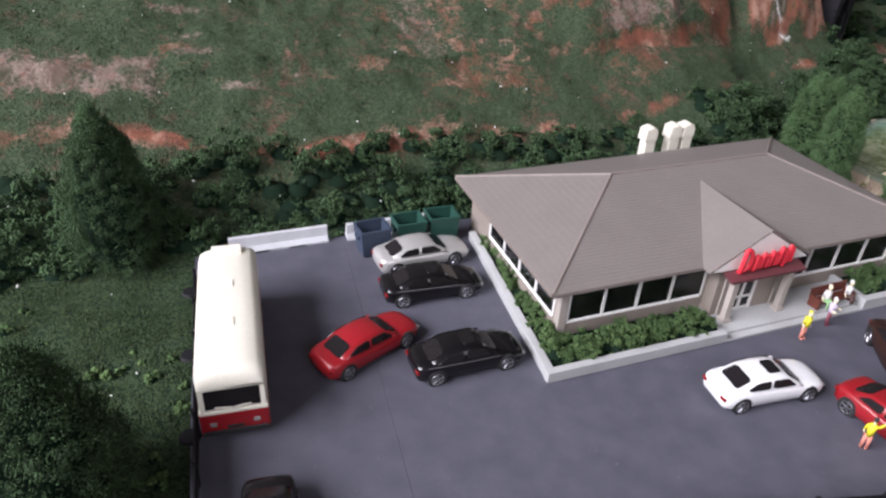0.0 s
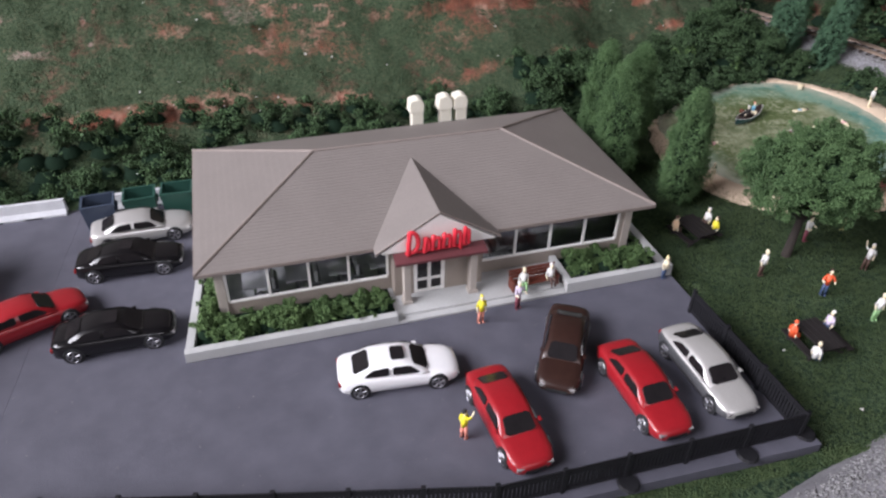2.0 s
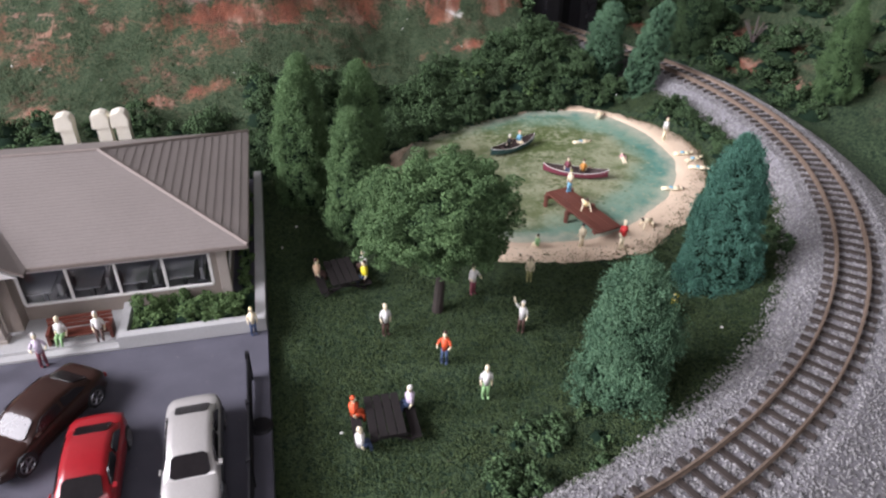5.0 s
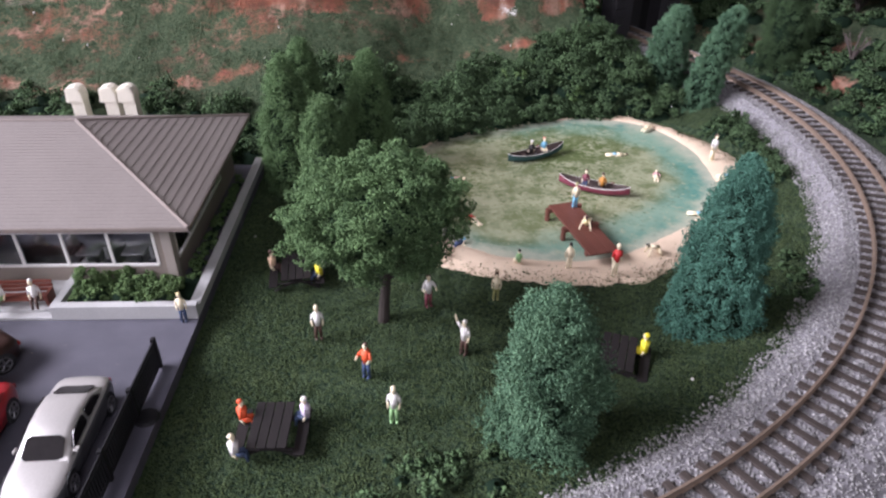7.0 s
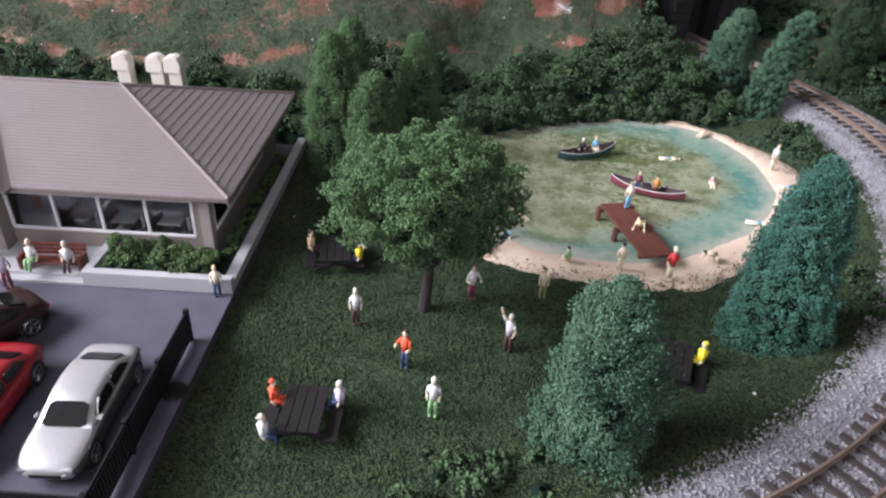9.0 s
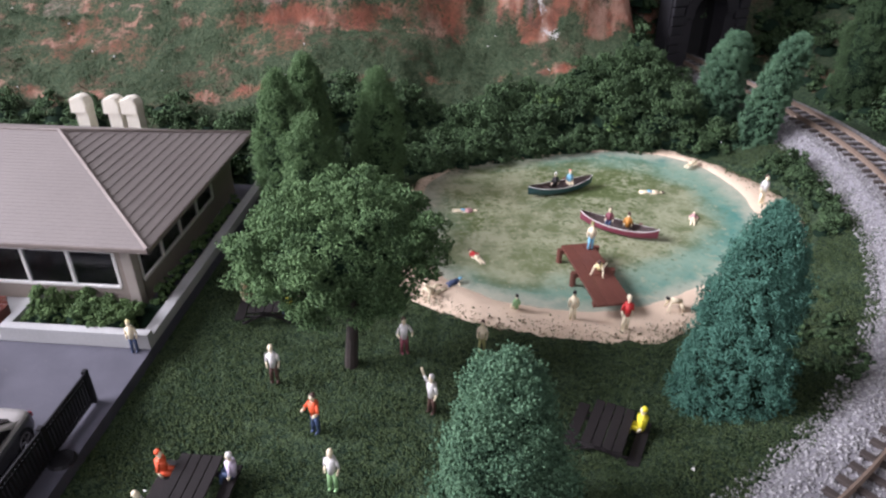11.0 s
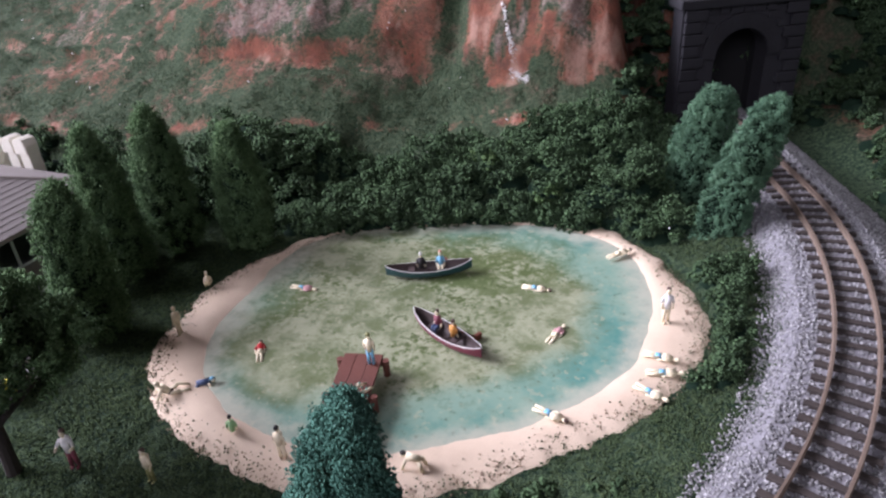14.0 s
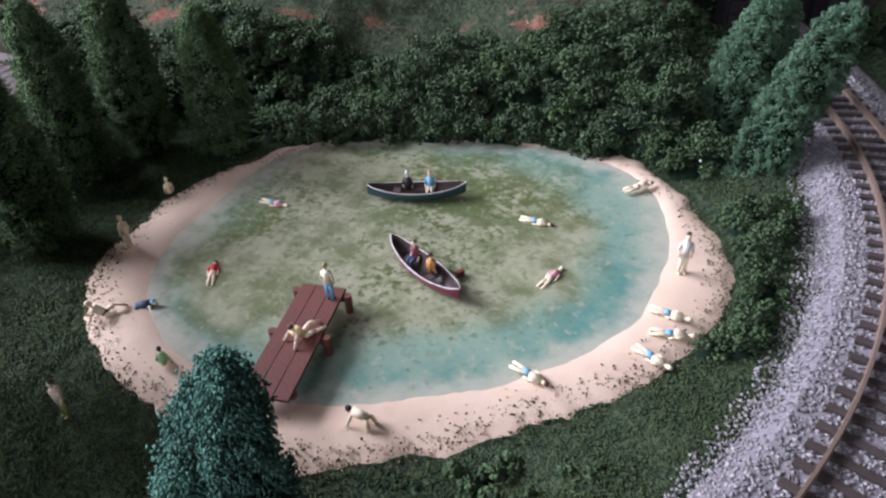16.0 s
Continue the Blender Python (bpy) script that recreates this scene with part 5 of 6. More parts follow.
# ---- figures: plain painted model shapes, one mesh each ----
def figure(x, y, rz, top="cream", legs="cream", hair="brown", how="stand", z=-0.45, scale=1.0, tilt=0.0, label="", skin="cream"):
    bm = bmesh.new()
    def paint(k, made):
        for f in {f for v in made["verts"] for f in v.link_faces}:
            f.material_index = k
    def limb(p, q, r, r2, k):
        p, q = Vector(p), Vector(q)
        d = q - p
        m = Matrix.Translation((p + q) / 2) @ d.to_track_quat("Z", "Y").to_matrix().to_4x4()
        paint(k, bmesh.ops.create_cone(bm, cap_ends=True, segments=8, radius1=r, radius2=r2, depth=d.length, matrix=m))
    def ball(c, r, k):
        paint(k, blob(bm, c, r, 2))
    hip = 0.95 if how in ("stand", "wave", "lie", "reach") else 0.28
    if how == "sit":
        for s in (1, -1):
            limb((s * 0.14, 0, hip), (s * 0.16, 0.5, hip + 0.05), 0.15, 0.11, 1)
            limb((s * 0.16, 0.48, hip + 0.05), (s * 0.16, 0.58, hip - 0.42), 0.10, 0.08, 1)
    elif how == "recline":
        pass
    elif how == "crawl":
        hip = 0.5
        for s in (1, -1):
            limb((s * 0.2, -0.35, 0.62), (s * 0.34, -0.55, 0.03), 0.14, 0.09, 1)
    else:
        for s in (1, -1):
            limb((s * 0.12, 0, hip), (s * (0.15 + 0.05 * (s > 0)), 0.04 * s, 0.05), 0.145, 0.095, 1)
            ball((s * 0.16, 0.08, 0.06), (0.09, 0.17, 0.06), 1)
        if how == "lie":
            limb((0, 0, hip - 0.22), (0, 0, hip + 0.12), 0.24, 0.24, 4)
    if how == "recline":
        for s, knee in ((1, 0.12), (-1, 0.42)):
            limb((s * 0.13, 0, 0.16), (s * 0.2, 0.55, knee), 0.15, 0.11, 2)
            limb((s * 0.2, 0.53, knee), (s * 0.26, 1.08, 0.07), 0.10, 0.07, 2)
            limb((s * 0.26, -0.42, 0.66), (s * 0.36, -0.62, 0.36), 0.09, 0.07, 2)
            limb((s * 0.36, -0.62, 0.36), (s * 0.46, -0.82, 0.03), 0.07, 0.06, 2)
        ball((0, 0.02, 0.2), (0.25, 0.24, 0.18), 1)
        limb((0, -0.02, 0.2), (0, -0.42, 0.7), 0.2, 0.27, 0)
        limb((0, -0.42, 0.68), (0, -0.50, 0.88), 0.08, 0.08, 2)
        ball((0, -0.52, 0.98), (0.15, 0.17, 0.18), 2)
        ball((0, -0.56, 1.03), (0.155, 0.165, 0.15), 3)
    elif how == "crawl":
        limb((0, -0.4, 0.66), (0, 0.42, 0.76), 0.2, 0.24, 0)
        ball((0, 0.62, 0.85), (0.17, 0.18, 0.2), 2)
        ball((0, 0.60, 0.93), (0.175, 0.175, 0.14), 3)
        for s in (1, -1):
            limb((s * 0.2, 0.36, 0.74), (s * 0.42, 0.6, 0.05), 0.09, 0.07, 2)
    else:
        limb((0, 0, hip - 0.06), (0, 0.0, hip + 0.62), 0.20, 0.28, 0)
        ball((0, 0, hip + 0.56), (0.30, 0.19, 0.16), 0)
        ball((0, 0, hip), (0.22, 0.18, 0.14), 1)
        limb((0, 0.01, hip + 0.62), (0, 0.02, hip + 0.80), 0.08, 0.08, 2)
        ball((0, 0.03, hip + 0.92), (0.145, 0.16, 0.19), 2)
        ball((0, -0.01, hip + 0.99), (0.155, 0.165, 0.145), 3)
        sh = hip + 0.58
        for s in (1, -1):
            if how == "wave" and s > 0:
                limb((0.28, 0, sh), (0.55, 0.05, sh + 0.28), 0.09, 0.08, 0)
                limb((0.55, 0.05, sh + 0.28), (0.66, 0.12, sh + 0.68), 0.075, 0.06, 2)
            elif how == "reach":
                limb((s * 0.28, 0, sh), (s * 0.48, 0.18, sh - 0.28), 0.09, 0.08, 0)
                limb((s * 0.48, 0.18, sh - 0.28), (s * 0.40, 0.48, sh - 0.30), 0.07, 0.06, 2)
            else:
                limb((s * 0.28, 0, sh), (s * 0.37, -0.03, sh - 0.36), 0.09, 0.08, 0)
                limb((s * 0.37, -0.03, sh - 0.36), (s * 0.32, 0.12, sh - 0.66), 0.07, 0.055, 2)
    if how == "lie":
        bmesh.ops.transform(bm, matrix=Matrix.Translation((0, 0, 0.2)) @ Matrix.Rotation(math.radians(-88), 4, "X"), verts=bm.verts)
    scale = scale * (0.82 if how == 'lie' else 0.92)
    slim = (0.70, 0.90, 0.66) if how == 'lie' else (0.86, 0.92, 0.9) if how in ('recline', 'crawl') else (0.74, 0.80, 1.0)
    bmesh.ops.scale(bm, vec=[scale * k for k in slim], verts=bm.verts)
    ob = part("figurine", bm, [PAINT[top], PAINT['cream' if how == 'lie' else legs], PAINT[skin], PAINT[hair], PAINT[legs]], at=put(x, y, z, rz, tilt), smooth=True)
    words = label or {"stand": "standing", "wave": "waving", "lie": "lying", "sit": "seated", "crawl": "crouching", "recline": "reclining on its arms", "reach": "standing"}[how]
    return tagged(ob, f"small painted plastic figurine, {words}, {top} and {legs}", "figurine", "figurines")


for row in (
    # the lot and patio
    (15.0, -0.95, 180, "yellow", "salmon", "yellow", "stand", 0.0), (17.3, -0.4, 200, "lilac", "maroon", "white", "reach", 0.0),
    (18.0, 0.65, 170, "white", "green", "cream", "sit", 0.6), (19.6, 0.65, 190, "white", "brown", "white", "sit", 0.6),
    (11.8, -8.0, -60, "yellow", "salmon", "black", "wave", 0.0), (26.45, -0.15, 190, "cream", "navy", "butter", "stand", 0.0),
    # the lawn
    (32.65, -0.9, 190, "white", "brown", "cream", "stand", -0.5), (35.0, -3.45, 150, "orange", "navy", "brown", "reach", -0.5),
    (36.25, -6.0, 170, "white", "green", "cream", "stand", -0.5), (39.2, -2.05, 140, "white", "brown", "white", "wave", -0.5),
    (37.65, 1.4, 200, "white", "maroon", "brown", "reach", -0.5), (40.95, 1.85, 170, "cream", "olive", "brown", "stand", -0.5),
    (47.25, 3.75, 190, "red", "cream", "cream", "stand", -0.4), (44.95, 4.3, 0, "cream", "cream", "black", "stand", -0.4),
    # the beach and dock
    (42.4, 4.7, 30, "green", "cream", "black", "sit", -0.35), (38.4, 5.7, -40, "cream", "brown", "cream", "recline", -0.35),
    (35.9, 9.2, 90, "cream", "cream", "cream", "stand", -0.4), (34.7, 12.8, 60, "cream", "olive", "cream", "sit", -0.2),
    (49.75, 5.5, 96, "cream", "cream", "black", "crawl", -0.33), (46.1, 9.3, 10, "cream", "sky", "olive", "stand", 0.42),
    (46.4, 7.3, -19, "butter", "butter", "brown", "recline", 0.42),
    (52.9, 9.7, -106, "cream", "sky", "brown", "lie", -0.33), (56.3, 12.2, -113, "cream", "sky", "cream", "lie", -0.33),
    (56.6, 13.1, -77, "cream", "sky", "cream", "lie", -0.33), (56.3, 14.3, -94, "cream", "sky", "cream", "lie", -0.33),
    (56.9, 16.9, 200, "white", "cream", "brown", "stand", -0.36), (53.4, 21.5, -43, "cream", "cream", "brown", "lie", -0.30),
    # in the water
    (38.6, 14.4, -87, "pink", "sky", "cream", "lie", -0.50), (40.7, 8.7, 32, "red", "cream", "brown", "lie", -0.50),
    (49.9, 17.9, -90, "cream", "sky", "brown", "lie", -0.50), (52.3, 13.9, -16, "pink", "cream", "cream", "lie", -0.50), (39.3, 6.7, -60, "navy", "navy", "sky", "crawl", -0.75),
):
    small = 0.86 if row[6] == "recline" else 0.78 if row[6] == "crawl" else 0.74 if row[6] == "sit" and row[7] < 0 else 0.86 if row[3] in ("cream", "green") and row[6] == "stand" else 1.0
    figure(*row[:3], top=row[3], legs=row[4], hair=row[5], how=row[6], z=row[7], scale=small)


# ---- pond things ----
def dock():
    d = thing("dock", put(46.15, 7.2, 0, 14.5), "red-brown stained wooden dock reaching into the pond", "dock")
    first = None
    for i in range(3):
        x = -0.56 + 0.56 * i
        m = put(x, 0, 0)
        if first is None:
            first = part("plank", B(-0.273, 0.273, -2.7, 2.7, 0.30, 0.42, bevel=0.02), WOOD, d, at=m)
        else:
            share("plank", first, d, m)
    for y in (-2.3, 0.2, 2.4):
        part("beam", B(-0.88, 0.88, y - 0.12, y + 0.14, 0.10, 0.30, bevel=0.02), WOOD, d)
        for s in (1, -1) if y > -2 else ():
            bm = bmesh.new()
            rod(bm, (s * 0.98, y, -0.8), (s * 0.98, y, 0.36), 0.15, seg=10)
            part("pile", bm, WOOD, d)


dock()


def canoe(x, y, rz, paint, colour):
    c = thing("canoe", put(x, y, -0.44, rz), f"{colour} model canoe with a pale inside on the pond", "canoe", "canoes")
    def ring(t, k, zk):
        w = (0.52 * math.cos(t * math.pi / 2) ** 0.65 + 0.02) * k
        rise = 0.26 * abs(t) ** 2.5
        return [(2.22 * t, w * math.sin(a) ** (1 if a >= 0 else 1), zk + rise + 0.52 * (1 - math.cos(a) ** 0.6)) for a in np.linspace(-math.pi / 2, math.pi / 2, 11)]
    ts = np.linspace(-1, 1, 21)
    part("hull", loft(bmesh.new(), [ring(t, 1.0, 0.0) for t in ts], close=False, caps=False), paint, c, smooth=True)
    part("liner", loft(bmesh.new(), [[(x * 0.97, y, z) for x, y, z in ring(t, 0.88, 0.03)] for t in ts], close=False, caps=False), LINER, c, smooth=True)
    for s in (1, -1):
        bm = bmesh.new()
        pts = [(2.22 * t, s * (0.52 * math.cos(t * math.pi / 2) ** 0.65 + 0.02), 0.52 + 0.26 * abs(t) ** 2.5) for t in np.linspace(-0.999, 0.999, 17)]
        for p, q in zip(pts, pts[1:]):
            rod(bm, p, q, 0.021, seg=6)
        part("gunwale", bm, WHITE, c)
    for t in (-0.9, 0.6):
        part("thwart", B(t - 0.16, t + 0.16, -0.42, 0.42, 0.34, 0.40), LINER, c)
    bm = bmesh.new()
    rod(bm, (0.5, 0.2, 0.75), (0.95, 0.95, 0.15), 0.035, seg=6)
    box(bm, 0.86, 1.02, 0.86, 1.2, 0.02, 0.3)
    part("paddle", bm, BENCH, c)


LINER = mat("canoe_liner", (0.085, 0.060, 0.055), (0.06, 0.042, 0.04), 0.6)
HULL_GREEN = mat("hull_green", (0.03, 0.085, 0.09), None, 0.4)
HULL_MAROON = mat("hull_maroon", (0.20, 0.035, 0.065), None, 0.4)
canoe(45.05, 17.55, 26.5, HULL_GREEN, "dark green")
canoe(48.0, 12.75, -25.5, HULL_MAROON, "maroon")
for row in ((44.7, 17.38, 20, "black", "black", "white", -0.35), (45.6, 17.82, 200, "sky", "cream", "salmon", -0.35),
            (47.5, 13.0, 160, "maroon", "navy", "brown", -0.35), (48.45, 12.53, -20, "amber", "black", "brown", -0.35)):
    figure(row[0], row[1], row[2] , top=row[3], legs=row[4], hair=row[5], how="sit", z=row[6] + 0.25, scale=0.85, label="paddling in a canoe")


def picnic_table(x, y, rz):
    t = thing("picnic_table", put(x, y, -0.5, rz) @ Matrix.Diagonal((0.85, 0.85, 0.9, 1)), "dark brown model picnic table with benches on the lawn", "table", "picnic tables")
    for i in range(4):
        part("tabletop_plank", B(-1.35, 1.35, -0.86 + 0.44 * i, -0.46 + 0.44 * i, 0.88, 0.98, bevel=0.02), TABLE, t)
    for s in (1, -1):
        part("bench_plank", B(-1.35, 1.35, s * 1.35 - 0.25, s * 1.35 + 0.25, 0.48, 0.56, bevel=0.02), TABLE, t)
        bm = bmesh.new()
        rod(bm, (s * 0.95, -1.3, 0), (s * 0.95, 0.5, 0.9), 0.08, seg=6)
        rod(bm, (s * 0.95, 1.3, 0), (s * 0.95, -0.5, 0.9), 0.08, seg=6)
        rod(bm, (s * 0.95, -1.5, 0.45), (s * 0.95, 1.5, 0.45), 0.07, seg=6)
        part("trestle", bm, TABLE, t)


picnic_table(31.65, -6.85, 90)
picnic_table(45.75, -3.0, 70)
picnic_table(31.0, 3.7, 98)
for row in ((30.45, -6.3, -90, "orange", "orange", "orange"), (32.85, -6.2, 90, "lilac", "navy", "white"), (30.5, -8.0, -80, "white", "navy", "cream"),
            (46.95, -2.75, 70, "yellow", "yellow", "yellow"), (29.75, 4.0, -85, "skin", "brown", "brown"), (32.2, 3.3, 95, "yellow", "navy", "brown"), (32.3, 4.3, 100, "white", "brown", "white")):
    figure(row[0], row[1], row[2], top=row[3], legs=row[4], hair=row[5], how="sit", z=-0.15, label="seated at a picnic table")


# ---- foliage ----
def shell(n, rx, ry, rz, c, lump=0.18):
    """Places on and just inside an uneven ellipsoid."""
    d = rng.normal(size=(n, 3))
    d /= np.linalg.norm(d, axis=1)[:, None]
    k = 1 + lump * (np.sin(d[:, 0] * 5 + c[0]) * np.cos(d[:, 1] * 6 + c[1]) + 0.6 * np.sin(d[:, 2] * 7 + c[0] * 2))
    k = k * (0.55 + 0.58 * rng.uniform(0, 1, n) ** 0.6)
    return np.asarray(c) + d * k[:, None] * np.array([rx, ry, rz])


def lumps_on(c, r, n, small, squash=0.85):
    """Centres of smaller clumps spread over a ball."""
    out = []
    for k in range(n):
        d = Vector((random.gauss(0, 1), random.gauss(0, 1), random.gauss(0, 1))).normalized()
        q = random.uniform(0.55, 0.95)
        out.append((c[0] + d.x * r * q, c[1] + d.y * r * q, c[2] + d.z * r * q * squash, r * random.uniform(*small)))
    return out


def round_tree(x, y, z, high, wide, label, leaf, trunk_h, dense=1.0, chip=0.145):
    t = thing("tree", put(x, y, z), label, "tree", "trees")
    bm = bmesh.new()
    rod(bm, (-0.1, 0, -0.3), (0.05, 0.05, trunk_h * 0.55), 0.30, 0.24, seg=10)
    rod(bm, (0.05, 0.05, trunk_h * 0.5), (0.25, 0.2, trunk_h + 0.45 * (high - trunk_h)), 0.25, 0.12, seg=10)
    for a in range(7):
        an = a * 0.95 + 0.3
        rod(bm, (0.08, 0.05, trunk_h * (0.75 + 0.06 * a)), (wide * 0.6 * math.cos(an), wide * 0.6 * math.sin(an), trunk_h + (high - trunk_h) * (0.28 + 0.1 * (a % 3))), 0.16, 0.05, seg=7)
    part("trunk", bm, BARK, t)
    sets = []
    zc, hz = (high + trunk_h) / 2, (high - trunk_h) / 2
    lobes = 54
    for i in range(lobes):
        up = 1 - 1.62 * (i + 0.5) / lobes
        an = i * 2.39996 + random.uniform(-0.25, 0.25)
        side = math.sqrt(max(0.0, 1 - up * up))
        d = np.array([math.cos(an) * side, math.sin(an) * side, up])
        hollow = d @ np.array([0.60, -0.72, 0.34])
        q = random.uniform(0.62, 0.86) - (0.22 if hollow > 0.88 else 0.0)
        c = np.array([-0.02 * wide, 0, zc]) + d * q * np.array([wide, wide, hz])
        big = wide * random.uniform(0.15, 0.26)
        for k in range(17):
            w = rng.normal(size=3)
            w = w / np.linalg.norm(w) * big * rng.uniform(0.55, 1.0) * np.array([1, 1, 0.8])
            m = wide * rng.uniform(0.045, 0.095)
            sets.append(chips(shell(int(54 * dense * (m / 0.27) ** 1.6 * (0.085 / chip) ** 1.5) + 8, m, m, m * 0.7, c + w), chip, 0.35))
    v, f = joined(*sets)
    crown = from_arrays("crown", v, f, leaf, t)
    # Solid dark body added inside the crown as the shade between its clumps.
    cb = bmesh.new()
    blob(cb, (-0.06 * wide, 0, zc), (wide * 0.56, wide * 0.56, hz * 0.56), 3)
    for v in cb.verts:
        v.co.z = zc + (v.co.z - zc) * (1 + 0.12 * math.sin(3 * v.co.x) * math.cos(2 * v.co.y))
    part("shade_core", cb, SHADE_SOIL_FILL, crown)


def column_tree(x, y, z, high, wide, label, leaf, lean=(0.0, 0.0), point=0.55, n=26000, chip=0.066, foot=0.4, low=0.75, flat=1.0, turn=0.0, fluff=1.0):
    """An upright conifer of flocked wire: uneven sides, rounded at the top."""
    t = thing("conifer", put(x, y, z, turn) @ Matrix.Diagonal((1, flat, 1, 1)), label, "tree", "trees")
    bm = bmesh.new()
    rod(bm, (0, 0, -0.6), (lean[0] * 0.5, lean[1] * 0.5, high * 0.5), 0.24, 0.12, seg=8)
    part("trunk", bm, BARK, t)
    def prof(s):
        return wide * np.clip(np.minimum(1.0, low + 1.3 * s) * np.clip(1 - s ** 2.4, 0, 1) ** point, 0.04, 1)
    def skin(s, th, k):
        lump = 1 + 0.09 * np.sin(3 * th + 9 * s + x) + 0.30 * fluff ** 2 * fbm(2.2 * np.cos(th) + 7 * s + x, 2.2 * np.sin(th) - 3 * s + y, 0.9, 3, 73.0)
        r = prof(s) * lump * k
        return np.stack([r * np.cos(th) + lean[0] * s, r * np.sin(th) + lean[1] * s, foot + s * (high - foot)], 1)
    tufts = int(n / 58)
    mid = skin(rng.uniform(0, 1, tufts) ** 0.9, rng.uniform(0, 2 * np.pi, tufts), rng.uniform(0.76, 1.03, tufts))
    size = rng.uniform(0.14, 0.36, tufts) * (0.6 + 0.25 * wide) * fluff
    d = np.clip(rng.normal(size=(tufts, 60, 3)), -1.6, 1.6)
    p = mid[:, None, :] + d * (0.62 * size[:, None, None])
    m = n // 4
    loose = skin(rng.uniform(0, 1, m) ** 0.9, rng.uniform(0, 2 * np.pi, m), rng.uniform(0.72, 0.92, m))
    v, f = chips(np.concatenate([p.reshape(-1, 3), loose]), chip, 0.4)
    crown = from_arrays("crown", v, f, leaf, t)
    # Dark core added so that gaps in the needles read as deep shade.
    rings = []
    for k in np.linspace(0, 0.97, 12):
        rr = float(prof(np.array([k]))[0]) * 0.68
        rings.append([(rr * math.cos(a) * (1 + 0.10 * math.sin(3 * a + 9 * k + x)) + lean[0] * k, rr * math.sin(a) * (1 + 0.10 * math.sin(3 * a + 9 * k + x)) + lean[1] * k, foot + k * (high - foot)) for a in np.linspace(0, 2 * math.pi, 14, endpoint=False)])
    part("shade_core", loft(bmesh.new(), rings), SHADE_SOIL_FILL, crown)


round_tree(35.6, 0.4, -0.5, 8.6, 4.3, "broad green model tree with a bare trunk on the lawn", LEAF, 2.95, chip=0.075)
column_tree(32.4, 8.0, -0.5, 8.0, 1.55, "upright green conifer beside the pond", LEAF)
column_tree(29.6, 12.4, -0.5, 8.6, 1.6, "tall green conifer behind the restaurant", LEAF)
column_tree(30.1, 16.0, -0.5, 8.5, 1.5, "tall green conifer among the bushes", LEAF)
column_tree(33.9, 17.6, -0.5, 7.3, 1.45, "dark green conifer among the bushes", LEAF)
column_tree(41.75, -7.6, -0.5, 7.2, 1.85, "broad green conifer on the lawn", LEAF_MID, point=0.5, low=0.85, n=32000, lean=(0.2, 0.3))
column_tree(50.2, -1.0, -0.5, 8.3, 2.0, "tall teal-green clipped conifer beside the beach", LEAF_TEAL, point=0.62, n=42000, fluff=0.75, low=1.0, flat=0.8, turn=-32, lean=(0.05, 2.0), foot=-0.1)
column_tree(56.5, 29.2, -0.3, 7.0, 1.8, "green clipped conifer beside the railway", LEAF_MID, lean=(0.9, 0), point=0.4, fluff=0.6, low=0.95, foot=0.0)
column_tree(58.2, 25.2, -0.3, 7.9, 1.4, "leaning green clipped conifer beside the railway", LEAF_MID, lean=(2.0, 0.3), point=0.35, fluff=0.55, low=0.9, foot=0.0)
column_tree(-19.6, 18.3, -0.5, 9.6, 2.7, "dark green pointed conifer beside the lot", LEAF_BUSH, point=0.9, low=1.0, n=34000, fluff=0.8)
column_tree(-21.5, -0.4, -0.5, 8.3, 3.0, "dark green conifer in the shade beside the lot", LEAF_BUSH, point=0.8, low=1.0, n=34000)
column_tree(73.2, 19.5, 0.2, 8.5, 1.6, "green conifer beyond the railway", LEAF, point=0.8)
column_tree(77.0, 14.0, 0.0, 7.5, 2.2, "round-headed green conifer beyond the railway", LEAF_PLANT)
column_tree(68.5, 34.0, 0.0, 9.0, 2.0, "dark green conifer beyond the railway near the tunnel", LEAF_BUSH)
round_tree(76.5, 38.0, 1.0, 9.5, 4.2, "dark broad tree beyond the railway", LEAF_BUSH, 4.0, dense=0.5, chip=0.16)
round_tree(64.5, 51.0, 9.0, 8.0, 5.5, "dark broad tree on the hill over the tunnel", LEAF_BUSH, 2.0, dense=0.5, chip=0.18)


def bare_tree(x, y, z, high):
    t = thing("bare_tree", put(x, y, z), "small leafless grey model tree beyond the railway", "tree", "trees")
    bm = bmesh.new()
    rod(bm, (0, 0, -0.4), (0.05, 0.02, high * 0.35), 0.16, 0.11, seg=7)
    for i in range(11):
        a, s = i * 2.4, 0.25 + 0.05 * (i % 4)
        p = Vector((0.03, 0.01, high * s))
        q = p + Vector((math.cos(a) * high * 0.28, math.sin(a) * high * 0.28, high * (0.45 + 0.03 * (i % 5))))
        rod(bm, p, q, 0.07, 0.025, seg=5)
        for k in (0.5, 0.75):
            m = p.lerp(q, k)
            rod(bm, m, m + Vector((math.cos(a + 1.1 - 2 * k), math.sin(a + 2 - 3 * k), 1.1)) * high * 0.14, 0.03, 0.012, seg=4)
    part("trunk", bm, GREYBARK, t)


bare_tree(73.0, 30.9, 0.9, 3.6)


